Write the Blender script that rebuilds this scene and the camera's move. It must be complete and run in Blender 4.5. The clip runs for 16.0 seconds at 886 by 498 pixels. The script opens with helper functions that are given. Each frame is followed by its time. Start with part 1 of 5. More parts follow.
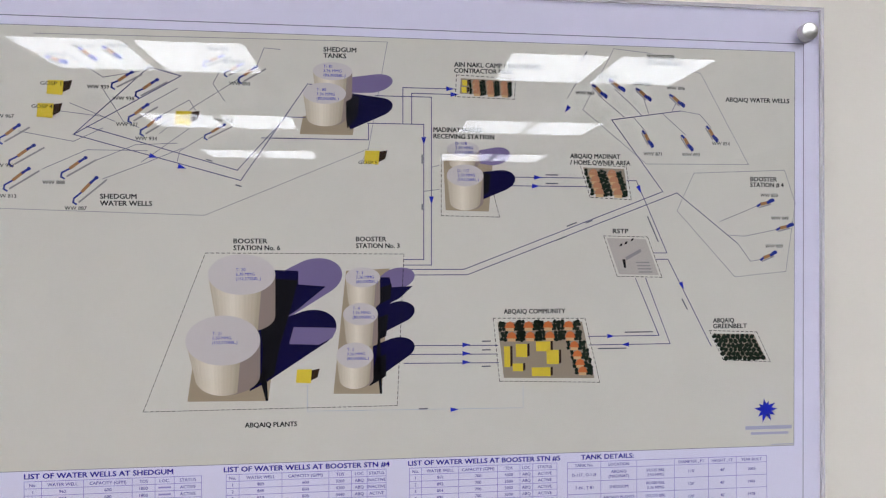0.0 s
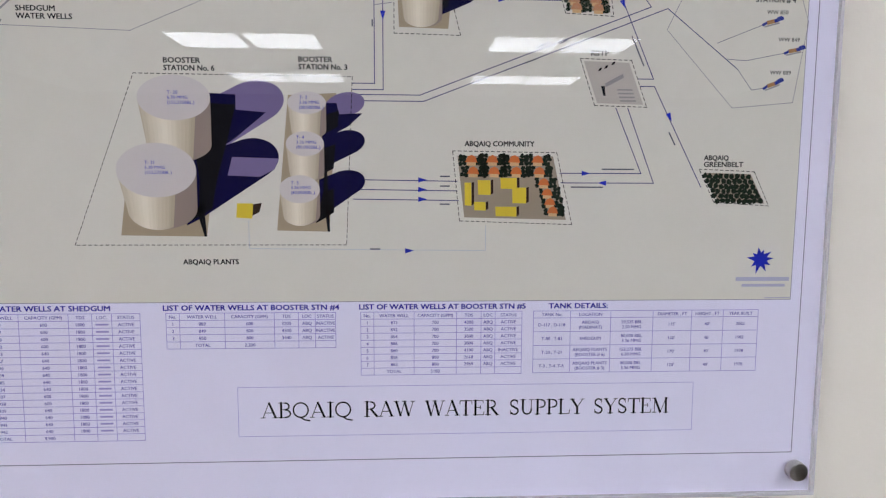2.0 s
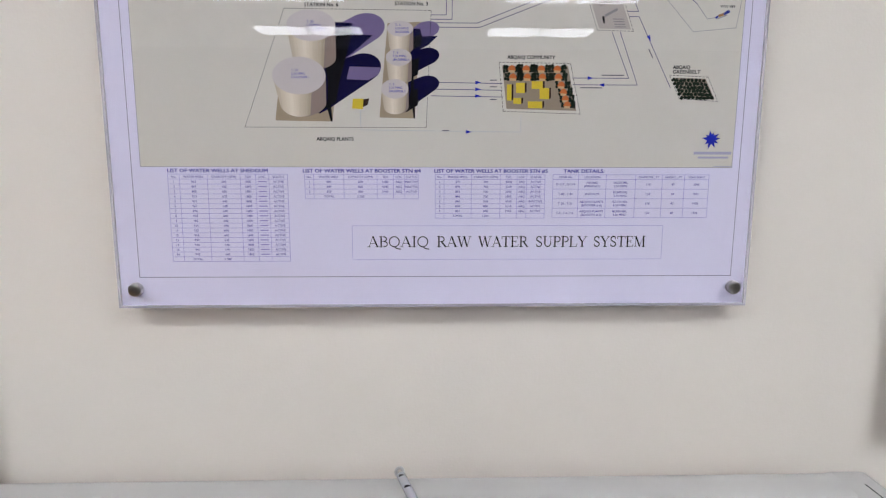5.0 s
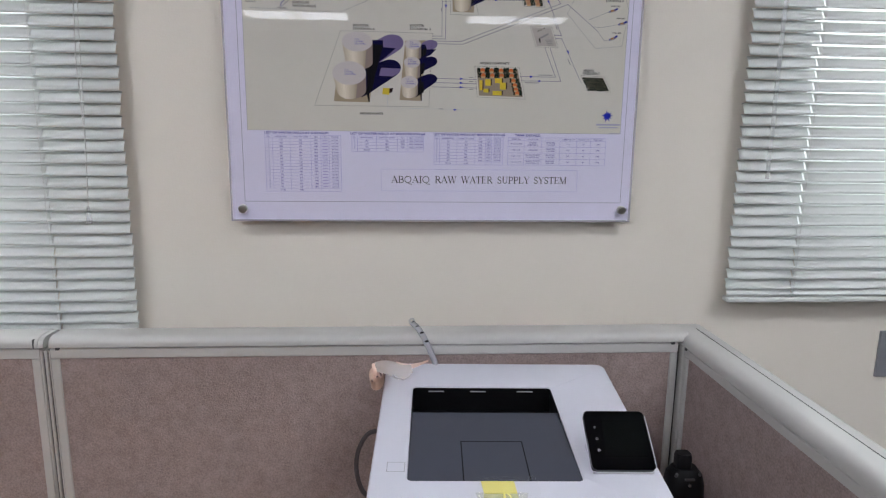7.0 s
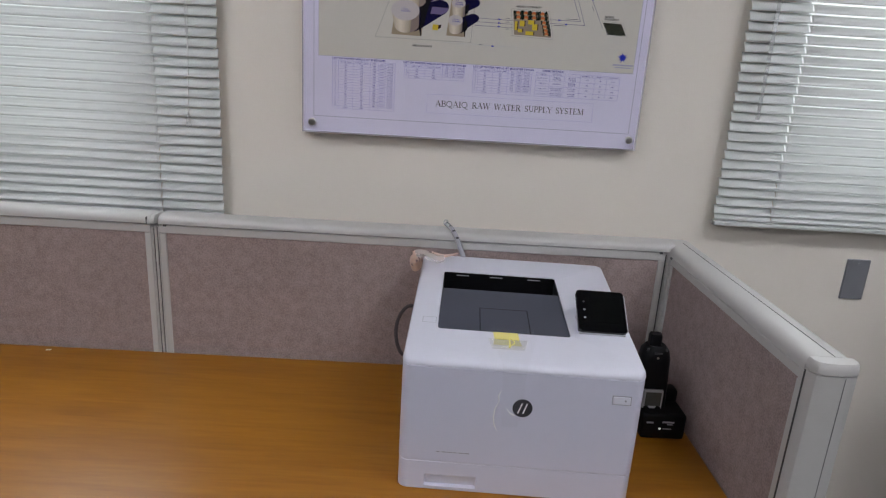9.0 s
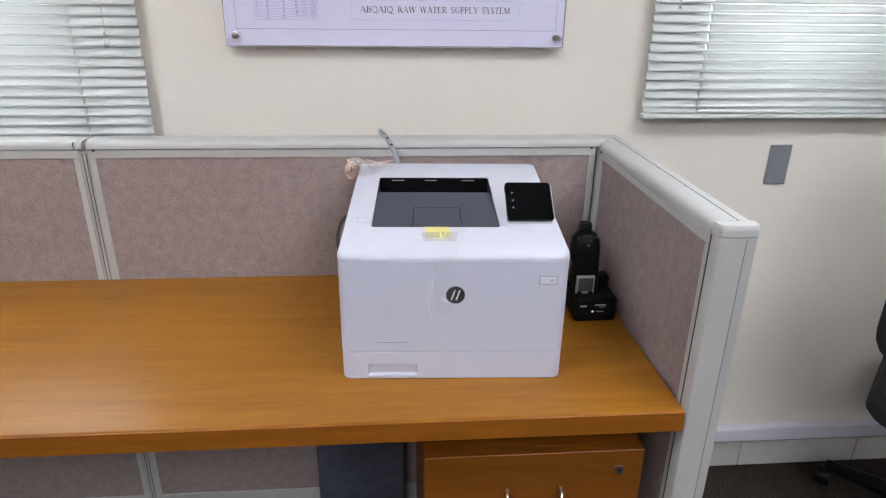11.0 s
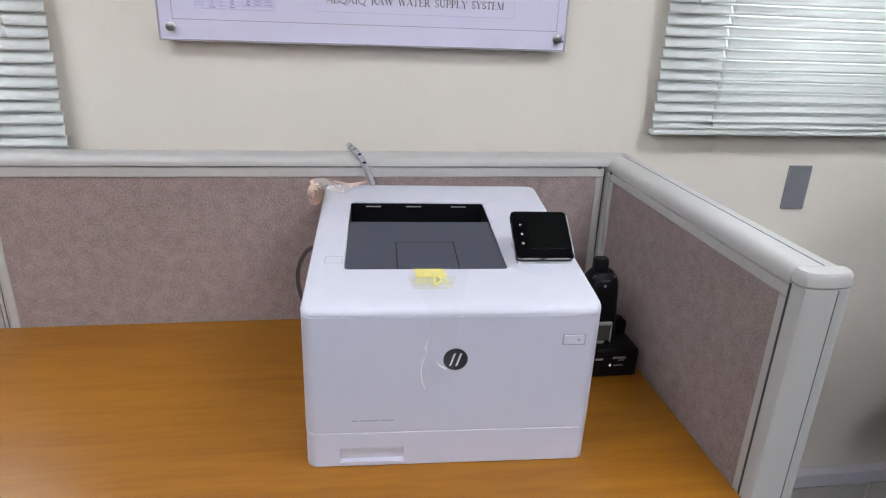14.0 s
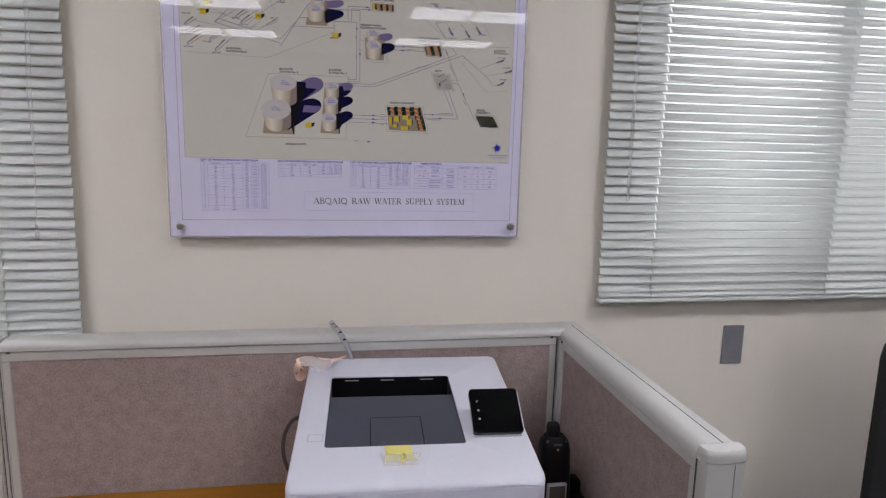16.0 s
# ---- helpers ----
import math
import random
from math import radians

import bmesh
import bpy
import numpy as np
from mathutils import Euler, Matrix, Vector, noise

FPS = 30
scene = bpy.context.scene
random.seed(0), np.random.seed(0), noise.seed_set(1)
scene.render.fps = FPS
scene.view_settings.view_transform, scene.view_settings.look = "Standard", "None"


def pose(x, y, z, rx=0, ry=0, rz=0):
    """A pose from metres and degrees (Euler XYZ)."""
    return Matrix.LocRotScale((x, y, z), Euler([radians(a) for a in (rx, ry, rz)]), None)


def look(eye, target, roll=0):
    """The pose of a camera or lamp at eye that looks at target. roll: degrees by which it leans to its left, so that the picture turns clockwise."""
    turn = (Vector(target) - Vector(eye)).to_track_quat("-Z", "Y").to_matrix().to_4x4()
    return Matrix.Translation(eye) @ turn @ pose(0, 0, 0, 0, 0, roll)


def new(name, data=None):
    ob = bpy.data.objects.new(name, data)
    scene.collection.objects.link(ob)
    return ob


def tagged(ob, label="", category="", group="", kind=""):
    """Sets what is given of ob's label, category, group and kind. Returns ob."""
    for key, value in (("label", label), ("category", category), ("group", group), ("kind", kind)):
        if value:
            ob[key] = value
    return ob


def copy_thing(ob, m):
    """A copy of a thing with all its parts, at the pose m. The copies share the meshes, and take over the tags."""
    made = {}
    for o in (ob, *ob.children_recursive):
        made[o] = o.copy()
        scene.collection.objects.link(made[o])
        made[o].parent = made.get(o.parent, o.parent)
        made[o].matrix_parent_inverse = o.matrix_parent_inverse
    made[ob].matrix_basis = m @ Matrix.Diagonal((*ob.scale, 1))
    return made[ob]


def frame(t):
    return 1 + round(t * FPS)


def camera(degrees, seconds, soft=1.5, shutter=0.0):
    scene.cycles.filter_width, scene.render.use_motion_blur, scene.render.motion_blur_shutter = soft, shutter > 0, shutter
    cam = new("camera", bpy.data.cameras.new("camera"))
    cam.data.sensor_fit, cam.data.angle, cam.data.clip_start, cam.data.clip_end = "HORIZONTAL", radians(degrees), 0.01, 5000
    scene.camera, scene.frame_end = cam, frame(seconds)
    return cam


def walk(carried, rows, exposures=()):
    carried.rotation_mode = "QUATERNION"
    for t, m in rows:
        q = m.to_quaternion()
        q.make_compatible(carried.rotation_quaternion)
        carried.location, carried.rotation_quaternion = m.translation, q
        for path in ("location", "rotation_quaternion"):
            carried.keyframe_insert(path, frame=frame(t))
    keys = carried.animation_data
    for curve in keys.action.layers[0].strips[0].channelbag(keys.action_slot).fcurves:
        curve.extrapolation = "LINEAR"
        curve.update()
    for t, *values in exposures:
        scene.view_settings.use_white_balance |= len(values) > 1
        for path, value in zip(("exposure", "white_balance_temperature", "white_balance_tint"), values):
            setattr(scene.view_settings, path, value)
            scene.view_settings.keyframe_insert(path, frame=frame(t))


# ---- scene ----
cam = camera(70.0, 16.0, soft=1.25)
PATH = [
    (0, (-0.027, -0.599, 1.657), (0.183, 1.39, 1.666), -0.0),
    (0.5, (0.001, -0.569, 1.689), (0.154, 1.422, 1.798), -0.1),
    (1, (0.026, -0.568, 1.71), (0.126, 1.427, 1.811), -1.1),
    (1.3, (0.033, -0.566, 1.669), (0.132, 1.431, 1.636), -0.7),
    (1.5, (0.044, -0.554, 1.635), (0.101, 1.443, 1.546), -0.7),
    (2, (0.046, -0.553, 1.567), (0.145, 1.435, 1.369), 0.2),
    (2.5, (0.027, -0.55, 1.525), (0.114, 1.432, 1.266), 1.8),
    (3, (0.022, -0.563, 1.513), (0.143, 1.411, 1.213), 1.0),
    (3.5, (0.017, -0.58, 1.506), (0.149, 1.391, 1.192), 0.3),
    (4, (0.011, -0.584, 1.502), (0.091, 1.388, 1.176), 0.2),
    (4.2, (-0.003, -0.61, 1.502), (0.078, 1.362, 1.179), 0.5),
    (6.3, (-0.018, -1.145, 1.484), (-0.016, 0.814, 1.082), -0.3),
    (6.5, (-0.024, -1.175, 1.482), (-0.026, 0.78, 1.061), 0.1),
    (7, (-0.058, -1.286, 1.48), (0.068, 0.674, 1.101), 0.7),
    (7.5, (-0.123, -1.397, 1.449), (0.069, 0.547, 1.017), 1.7),
    (8, (-0.161, -1.445, 1.498), (-0.069, 0.498, 1.032), 4.2),
    (8.5, (-0.139, -1.48, 1.503), (-0.046, 0.465, 1.045), 4.4),
    (9, (-0.072, -1.557, 1.469), (-0.035, 0.361, 0.906), 3.5),
    (9.5, (-0.041, -1.6, 1.467), (0.046, 0.299, 0.844), 3.5),
    (9.7, (-0.036, -1.616, 1.467), (0.055, 0.281, 0.838), 2.5),
    (11.8, (-0.003, -1.588, 1.382), (0.148, 0.223, 0.547), 0.7),
    (12, (-0.003, -1.557, 1.377), (0.131, 0.25, 0.531), 0.5),
    (12.5, (-0.016, -1.496, 1.355), (0.141, 0.305, 0.499), 0.5),
    (13, (-0.031, -1.443, 1.345), (0.183, 0.371, 0.529), 1.8),
    (13.5, (-0.035, -1.392, 1.343), (0.238, 0.42, 0.542), 2.8),
    (14, (-0.044, -1.355, 1.367), (0.247, 0.493, 0.658), 2.2),
    (14.5, (-0.043, -1.344, 1.439), (0.203, 0.558, 0.871), 2.5),
    (15, (-0.037, -1.386, 1.484), (0.228, 0.547, 1.047), 2.5),
    (15.5, (-0.034, -1.432, 1.495), (0.209, 0.516, 1.113), 1.9),
    (16, (-0.034, -1.502, 1.514), (0.303, 0.441, 1.184), 1.4),
]
EXPOSURES = [(t, e, 6250.0 + 150.0 * w, 12.0 + 4.0 * w) for t, e, w in (
    (0.0, 0.5, 0), (2.0, 0.44, 0), (4.2, 0.4, 0.3), (6.3, 0.46, 0), (6.5, 0.42, 0), (7.0, 0.05, 0), (7.5, -0.05, 0.3), (8.0, -0.10, 0.3), (9.0, -0.18, 0.4), (9.7, -0.21, 0.6), (10.7, 0.3, 0.2), (11.8, 0.83, -0.4),
    (12.5, 0.79, -0.4), (13.5, 0.66, -0.4), (14.0, 0.42, -0.2), (14.5, -0.13, 0.2), (15.0, -0.06, 0.6), (15.5, -0.05, 0.8), (16.0, -0.10, 1.2))]
walk(cam, [(t, look(eye, target, roll)) for t, eye, target, roll in PATH], EXPOSURES)

# ---- light ----
world = bpy.data.worlds.new("world")
scene.world = world
world.use_nodes = True
wn = world.node_tree
sky = wn.nodes.new("ShaderNodeTexSky")
sky.sky_type, sky.sun_disc = "NISHITA", False
sky.sun_elevation, sky.sun_rotation = radians(52), radians(200)
wn.links.new(sky.outputs[0], wn.nodes["Background"].inputs[0])
wn.nodes["Background"].inputs[1].default_value = 0.12
sun_data = bpy.data.lights.new("sun", "SUN")
sun_data.energy, sun_data.angle, sun_data.color = 3.0, radians(0.5), (1.0, 0.95, 0.88)
sun = new("sun", sun_data)
sun.matrix_world = look((0, -20, 30), (4, 0, 0))
LAMP = 11.5      # ceiling diffusers
SKYLIGHT = 90.0  # sky light falling into each window, watts

# ---- materials ----


def mat(name, col, rough=0.6, metal=0.0, var=0.06, scale=30.0, bump=0.0, bscale=200.0, coat=0.0, spec=0.5, stretch=(1, 1, 1), grain=0.5):
    m = bpy.data.materials.new(name)
    m.use_nodes = True
    t = m.node_tree
    b = t.nodes["Principled BSDF"]
    b.inputs["Roughness"].default_value, b.inputs["Metallic"].default_value = rough, metal
    b.inputs["Coat Weight"].default_value, b.inputs["Coat Roughness"].default_value = coat, 0.08
    b.inputs["Specular IOR Level"].default_value = spec
    tc = t.nodes.new("ShaderNodeTexCoord")
    mp = t.nodes.new("ShaderNodeMapping")
    mp.inputs["Scale"].default_value = stretch
    t.links.new(tc.outputs["Object"], mp.inputs[0])
    if var > 0:
        big, fine, mix = t.nodes.new("ShaderNodeTexNoise"), t.nodes.new("ShaderNodeTexNoise"), t.nodes.new("ShaderNodeMixRGB")
        big.inputs["Scale"].default_value, fine.inputs["Scale"].default_value = scale * 0.15, scale
        fine.inputs["Detail"].default_value = 5
        for n in (big, fine):
            t.links.new(mp.outputs[0], n.inputs["Vector"])
        mix.inputs[0].default_value = grain
        t.links.new(big.outputs[0], mix.inputs[1])
        t.links.new(fine.outputs[0], mix.inputs[2])
        ramp = t.nodes.new("ShaderNodeValToRGB")
        ramp.color_ramp.elements[0].position, ramp.color_ramp.elements[1].position = 0.3, 0.7
        ramp.color_ramp.elements[0].color = (*[c * (1 - var) for c in col], 1)
        ramp.color_ramp.elements[1].color = (*[min(1, c * (1 + var)) for c in col], 1)
        t.links.new(mix.outputs[0], ramp.inputs[0])
        t.links.new(ramp.outputs[0], b.inputs["Base Color"])
    else:
        b.inputs["Base Color"].default_value = (*col, 1)
    if bump > 0:
        n, bp = t.nodes.new("ShaderNodeTexNoise"), t.nodes.new("ShaderNodeBump")
        n.inputs["Scale"].default_value, n.inputs["Detail"].default_value = bscale, 4
        t.links.new(mp.outputs[0], n.inputs["Vector"])
        bp.inputs["Strength"].default_value, bp.inputs["Distance"].default_value = bump, 0.002
        t.links.new(n.outputs[0], bp.inputs["Height"])
        t.links.new(bp.outputs[0], b.inputs["Normal"])
    return m


def emitter(name, col, power):
    m = bpy.data.materials.new(name)
    m.use_nodes = True
    b = m.node_tree.nodes["Principled BSDF"]
    b.inputs["Base Color"].default_value = (0.8, 0.8, 0.8, 1)
    b.inputs["Emission Color"].default_value = (*col, 1)
    b.inputs["Emission Strength"].default_value = power
    return m


def clear(name, tint, rough, ior):
    """Clear plastic or glass: straight through, with Fresnel gloss on top."""
    m = bpy.data.materials.new(name)
    m.use_nodes = True
    t = m.node_tree
    t.nodes.remove(t.nodes["Principled BSDF"])
    tr, gl, mx, lw, pw, ma = [t.nodes.new("ShaderNode" + k) for k in ("BsdfTransparent", "BsdfGlossy", "MixShader", "LayerWeight", "Math", "Math")]
    lw.inputs["Blend"].default_value = 0.5
    f0 = ((ior - 1) / (ior + 1)) ** 2
    pw.operation, ma.operation = "POWER", "MULTIPLY_ADD"
    pw.inputs[1].default_value = 5.0
    ma.inputs[1].default_value, ma.inputs[2].default_value = 1 - f0, f0
    t.links.new(lw.outputs["Facing"], pw.inputs[0])
    t.links.new(pw.outputs[0], ma.inputs[0])
    tr.inputs[0].default_value = (*tint, 1)
    gl.inputs["Roughness"].default_value = rough
    t.links.new(ma.outputs[0], mx.inputs[0])
    t.links.new(tr.outputs[0], mx.inputs[1])
    t.links.new(gl.outputs[0], mx.inputs[2])
    t.links.new(mx.outputs[0], t.nodes["Material Output"].inputs[0])
    return m


def film_plastic(name, col, see, rough=0.25):
    """Thin half-clear plastic film."""
    m = bpy.data.materials.new(name)
    m.use_nodes = True
    t = m.node_tree
    b = t.nodes["Principled BSDF"]
    b.inputs["Base Color"].default_value, b.inputs["Roughness"].default_value = (*col, 1), rough
    tr, mx = t.nodes.new("ShaderNodeBsdfTransparent"), t.nodes.new("ShaderNodeMixShader")
    mx.inputs[0].default_value = see
    t.links.new(b.outputs[0], mx.inputs[1])
    t.links.new(tr.outputs[0], mx.inputs[2])
    t.links.new(mx.outputs[0], t.nodes["Material Output"].inputs[0])
    return m


def wood(name, light, dark, rough):
    m = bpy.data.materials.new(name)
    m.use_nodes = True
    t = m.node_tree
    b = t.nodes["Principled BSDF"]
    tc, mp = t.nodes.new("ShaderNodeTexCoord"), t.nodes.new("ShaderNodeMapping")
    mp.inputs["Scale"].default_value = (0.9, 9, 9)
    t.links.new(tc.outputs["Object"], mp.inputs[0])
    n1, n2, mx = t.nodes.new("ShaderNodeTexNoise"), t.nodes.new("ShaderNodeTexNoise"), t.nodes.new("ShaderNodeMixRGB")
    n1.inputs["Scale"].default_value, n1.inputs["Detail"].default_value, n1.inputs["Distortion"].default_value = 2.2, 6, 1.2
    n2.inputs["Scale"].default_value, n2.inputs["Detail"].default_value = 14, 6
    for n in (n1, n2):
        t.links.new(mp.outputs[0], n.inputs["Vector"])
    mx.inputs[0].default_value = 0.4
    t.links.new(n1.outputs[0], mx.inputs[1])
    t.links.new(n2.outputs[0], mx.inputs[2])
    ramp = t.nodes.new("ShaderNodeValToRGB")
    ramp.color_ramp.elements[0].position, ramp.color_ramp.elements[1].position = 0.33, 0.66
    ramp.color_ramp.elements[0].color, ramp.color_ramp.elements[1].color = (*dark, 1), (*light, 1)
    t.links.new(mx.outputs[0], ramp.inputs[0])
    t.links.new(ramp.outputs[0], b.inputs["Base Color"])
    b.inputs["Roughness"].default_value = rough
    b.inputs["Specular IOR Level"].default_value = 0.42
    bp = t.nodes.new("ShaderNodeBump")
    bp.inputs["Strength"].default_value, bp.inputs["Distance"].default_value = 0.05, 0.001
    t.links.new(n2.outputs[0], bp.inputs["Height"])
    t.links.new(bp.outputs[0], b.inputs["Normal"])
    return m


def carpet(name):
    """Brown loop-pile carpet with small squares of ribs that change direction."""
    m = bpy.data.materials.new(name)
    m.use_nodes = True
    t = m.node_tree
    b = t.nodes["Principled BSDF"]
    tc, mp, ck = t.nodes.new("ShaderNodeTexCoord"), t.nodes.new("ShaderNodeMapping"), t.nodes.new("ShaderNodeTexChecker")
    mp.inputs["Rotation"].default_value = (0, 0, radians(28))
    t.links.new(tc.outputs["Object"], mp.inputs[0])
    ck.inputs["Scale"].default_value = 9.0
    t.links.new(mp.outputs[0], ck.inputs[0])
    waves = []
    for axis in ("X", "Y"):
        w = t.nodes.new("ShaderNodeTexWave")
        w.bands_direction = axis
        w.inputs["Scale"].default_value, w.inputs["Distortion"].default_value = 42, 0.6
        t.links.new(mp.outputs[0], w.inputs["Vector"])
        waves.append(w)
    pick = t.nodes.new("ShaderNodeMixRGB")
    t.links.new(ck.outputs["Fac"], pick.inputs[0])
    t.links.new(waves[0].outputs[0], pick.inputs[1])
    t.links.new(waves[1].outputs[0], pick.inputs[2])
    n, mx = t.nodes.new("ShaderNodeTexNoise"), t.nodes.new("ShaderNodeMixRGB")
    n.inputs["Scale"].default_value = 7
    mx.inputs[0].default_value = 0.4
    t.links.new(pick.outputs[0], mx.inputs[1])
    t.links.new(n.outputs[0], mx.inputs[2])
    ramp = t.nodes.new("ShaderNodeValToRGB")
    ramp.color_ramp.elements[0].color, ramp.color_ramp.elements[1].color = (0.010, 0.0075, 0.006, 1), (0.052, 0.037, 0.025, 1)
    t.links.new(mx.outputs[0], ramp.inputs[0])
    t.links.new(ramp.outputs[0], b.inputs["Base Color"])
    b.inputs["Roughness"].default_value = 0.95
    bp = t.nodes.new("ShaderNodeBump")
    bp.inputs["Strength"].default_value, bp.inputs["Distance"].default_value = 0.5, 0.003
    t.links.new(pick.outputs[0], bp.inputs["Height"])
    t.links.new(bp.outputs[0], b.inputs["Normal"])
    return m


# made-up dark colour for unseen walls: cuts reflections and bounce light
DARKWALL = mat("dark_unseen_wall", (0.13, 0.115, 0.105), 0.85, var=0.1, scale=40)
WALL = mat("cream_wall_paint", (0.80, 0.742, 0.662), 0.75, var=0.02, scale=6, bump=0.12, bscale=260)
CEIL = mat("white_ceiling_board", (0.62, 0.62, 0.61), 0.9, var=0.05, scale=60)
CARPET = carpet("brown_carpet")
TRUNK = mat("white_trunking_plastic", (0.74, 0.72, 0.80), 0.4, var=0.03)
SKIRT = mat("grey_skirting_tile", (0.60, 0.57, 0.53), 0.45, var=0.08, scale=14)
ALU = mat("grey_painted_aluminium", (0.48, 0.468, 0.450), 0.38, metal=0.0, var=0.03, scale=20, bump=0.05, bscale=400)
ALUD = mat("dark_groove", (0.05, 0.05, 0.05), 0.7, var=0.0)
FABRIC = mat("pinkish_grey_panel_fabric", (0.332, 0.259, 0.245), 0.95, var=0.26, scale=300, bump=1.0, bscale=420, spec=0.15, grain=0.66)
WOOD = wood("honey_oak_laminate", (0.358, 0.147, 0.0112), (0.256, 0.094, 0.0062), 0.30)
WOODEDGE = wood("honey_oak_edge_band", (0.31, 0.102, 0.0075), (0.22, 0.066, 0.0045), 0.4)
BLACK = mat("black_plastic", (0.004, 0.004, 0.005), 0.45, var=0.1, scale=80, spec=0.14)
BLACKGLOSS = mat("black_glass", (0.002, 0.002, 0.003), 0.03, var=0.0, spec=0.3)
SCREEN = mat("dark_lcd", (0.004, 0.005, 0.005), 0.04, var=0.0, spec=0.25)
SLATE = mat("dark_grey_tray_plastic", (0.046, 0.052, 0.074), 0.5, var=0.05, scale=50, bump=0.1, bscale=900)
PWHITE = mat("white_printer_plastic", (0.645, 0.645, 0.725), 0.42, var=0.015, scale=40, bump=0.05, bscale=1200)
PDOOR = mat("pale_grey_printer_plastic", (0.585, 0.585, 0.69), 0.4, var=0.015, scale=40, bump=0.05, bscale=1200)
CHROME = mat("brushed_steel", (0.50, 0.48, 0.45), 0.28, metal=1.0, var=0.08, scale=90)
SWITCH = mat("grey_metal_plate", (0.31, 0.315, 0.34), 0.42, metal=0.35, var=0.05, scale=30)
SLAT = mat("white_blind_slat", (0.735, 0.755, 0.735), 0.45, var=0.04, scale=12)
# thin vinyl: a little daylight comes through
st = SLAT.node_tree
tl, tm = st.nodes.new("ShaderNodeBsdfTranslucent"), st.nodes.new("ShaderNodeMixShader")
tl.inputs[0].default_value = (0.78, 0.80, 0.78, 1)
tm.inputs[0].default_value = 0.07
st.links.new(st.nodes["Principled BSDF"].outputs[0], tm.inputs[1])
st.links.new(tl.outputs[0], tm.inputs[2])
st.links.new(tm.outputs[0], st.nodes["Material Output"].inputs[0])
CORDM = mat("white_cord", (0.72, 0.72, 0.70), 0.8, var=0.1, scale=300)
WFRAME = mat("white_window_frame", (0.75, 0.75, 0.74), 0.4, var=0.03)
ACRYL = clear("clear_acrylic", (0.97, 0.97, 0.985), 0.0, 1.49)
GLASS = clear("window_glass", (0.95, 0.97, 0.96), 0.0, 1.45)
WAND = film_plastic("clear_wand_plastic", (0.70, 0.72, 0.73), 0.78, 0.15)
EDGE = film_plastic("acrylic_edge", (0.80, 0.78, 0.84), 0.55, 0.1)
TAPE = film_plastic("clear_tape", (0.82, 0.82, 0.84), 0.97, 0.12)
PEACH = film_plastic("peach_film", (0.88, 0.60, 0.47), 0.42, 0.3)
YELLOW = mat("yellow_tag_plastic", (0.82, 0.74, 0.20), 0.4, var=0.05)
GREYBOARD = mat("dark_blue_grey_felt", (0.085, 0.09, 0.115), 0.95, var=0.35, scale=38, bump=0.7, bscale=300, spec=0.1)
SEAM = mat("grey_seam", (0.16, 0.16, 0.16), 0.6, var=0)
# pedestal oak: the shade under the desk is put into its colour
PEDWOOD = wood("shade_darkened_oak", (0.29, 0.092, 0.0085), (0.20, 0.058, 0.0050), 0.38)
WHITEMARK = mat("white_print", (0.8, 0.8, 0.8), 0.5, var=0)
GREYMARK = mat("grey_print", (0.30, 0.30, 0.33), 0.5, var=0)
KEYMARK = mat("pale_key_print", (0.45, 0.45, 0.47), 0.5, var=0)
LED = emitter("green_white_led", (0.9, 1.0, 0.8), 1.0)
HAZE = emitter("daylight_haze", (0.93, 1.0, 0.98), 1.15)
LAMPM = emitter("lamp_diffuser", (0.96, 0.98, 1.0), LAMP)
CHAIRM = mat("black_chair_fabric", (0.010, 0.010, 0.011), 0.85, var=0.2, scale=200, bump=0.5, bscale=500)

# ---- mesh tools ----


def thing(name, x, y, z, label, category, rz=0, group="", kind=""):
    e = new(name)
    e.empty_display_size = 0.05
    e.matrix_basis = pose(x, y, z, 0, 0, rz)
    return tagged(e, label, category, group, kind)


def part(name, bm, material, parent, label="", smooth=False):
    me = bpy.data.meshes.new(name)
    bmesh.ops.recalc_face_normals(bm, faces=bm.faces)
    if smooth:
        for f in bm.faces:
            f.smooth = True
    bm.to_mesh(me)
    bm.free()
    for m in material if isinstance(material, (list, tuple)) else [material]:
        me.materials.append(m)
    ob = new(name, me)
    if parent:
        ob.parent = parent
    if label:
        ob["label"] = label
    if smooth:
        me.set_sharp_from_angle(angle=radians(35))
    return ob


def box(bm, x0, x1, y0, y1, z0, z1, bevel=0.0, seg=2):
    r = bmesh.ops.create_cube(bm, size=1)
    vs = r["verts"]
    for v in vs:
        v.co = Vector((x0 + (v.co.x + 0.5) * (x1 - x0), y0 + (v.co.y + 0.5) * (y1 - y0), z0 + (v.co.z + 0.5) * (z1 - z0)))
    if bevel:
        es = {e for v in vs for e in v.link_edges}
        bmesh.ops.bevel(bm, geom=list(es), offset=bevel, segments=seg, profile=0.5, affect="EDGES")
    return bm


def boxed(*a, **k):
    return box(bmesh.new(), *a, **k)


def rrect(x0, x1, y0, y1, r, n=5):
    """Points of a rounded rectangle, anticlockwise."""
    out = []
    for cx, cy, a0 in ((x1 - r, y1 - r, 0), (x0 + r, y1 - r, 90), (x0 + r, y0 + r, 180), (x1 - r, y0 + r, 270)):
        for i in range(n + 1):
            a = radians(a0 + 90 * i / n)
            out.append((cx + r * math.cos(a), cy + r * math.sin(a)))
    return out


def loft(bm, rings, cap_start=True, cap_end=True):
    loops = [[bm.verts.new(p) for p in ring] for ring in rings]
    for a, b in zip(loops, loops[1:]):
        n = len(a)
        for i in range(n):
            bm.faces.new((a[i], a[(i + 1) % n], b[(i + 1) % n], b[i]))
    if cap_start:
        bm.faces.new(loops[0][::-1])
    if cap_end:
        bm.faces.new(loops[-1])
    return bm


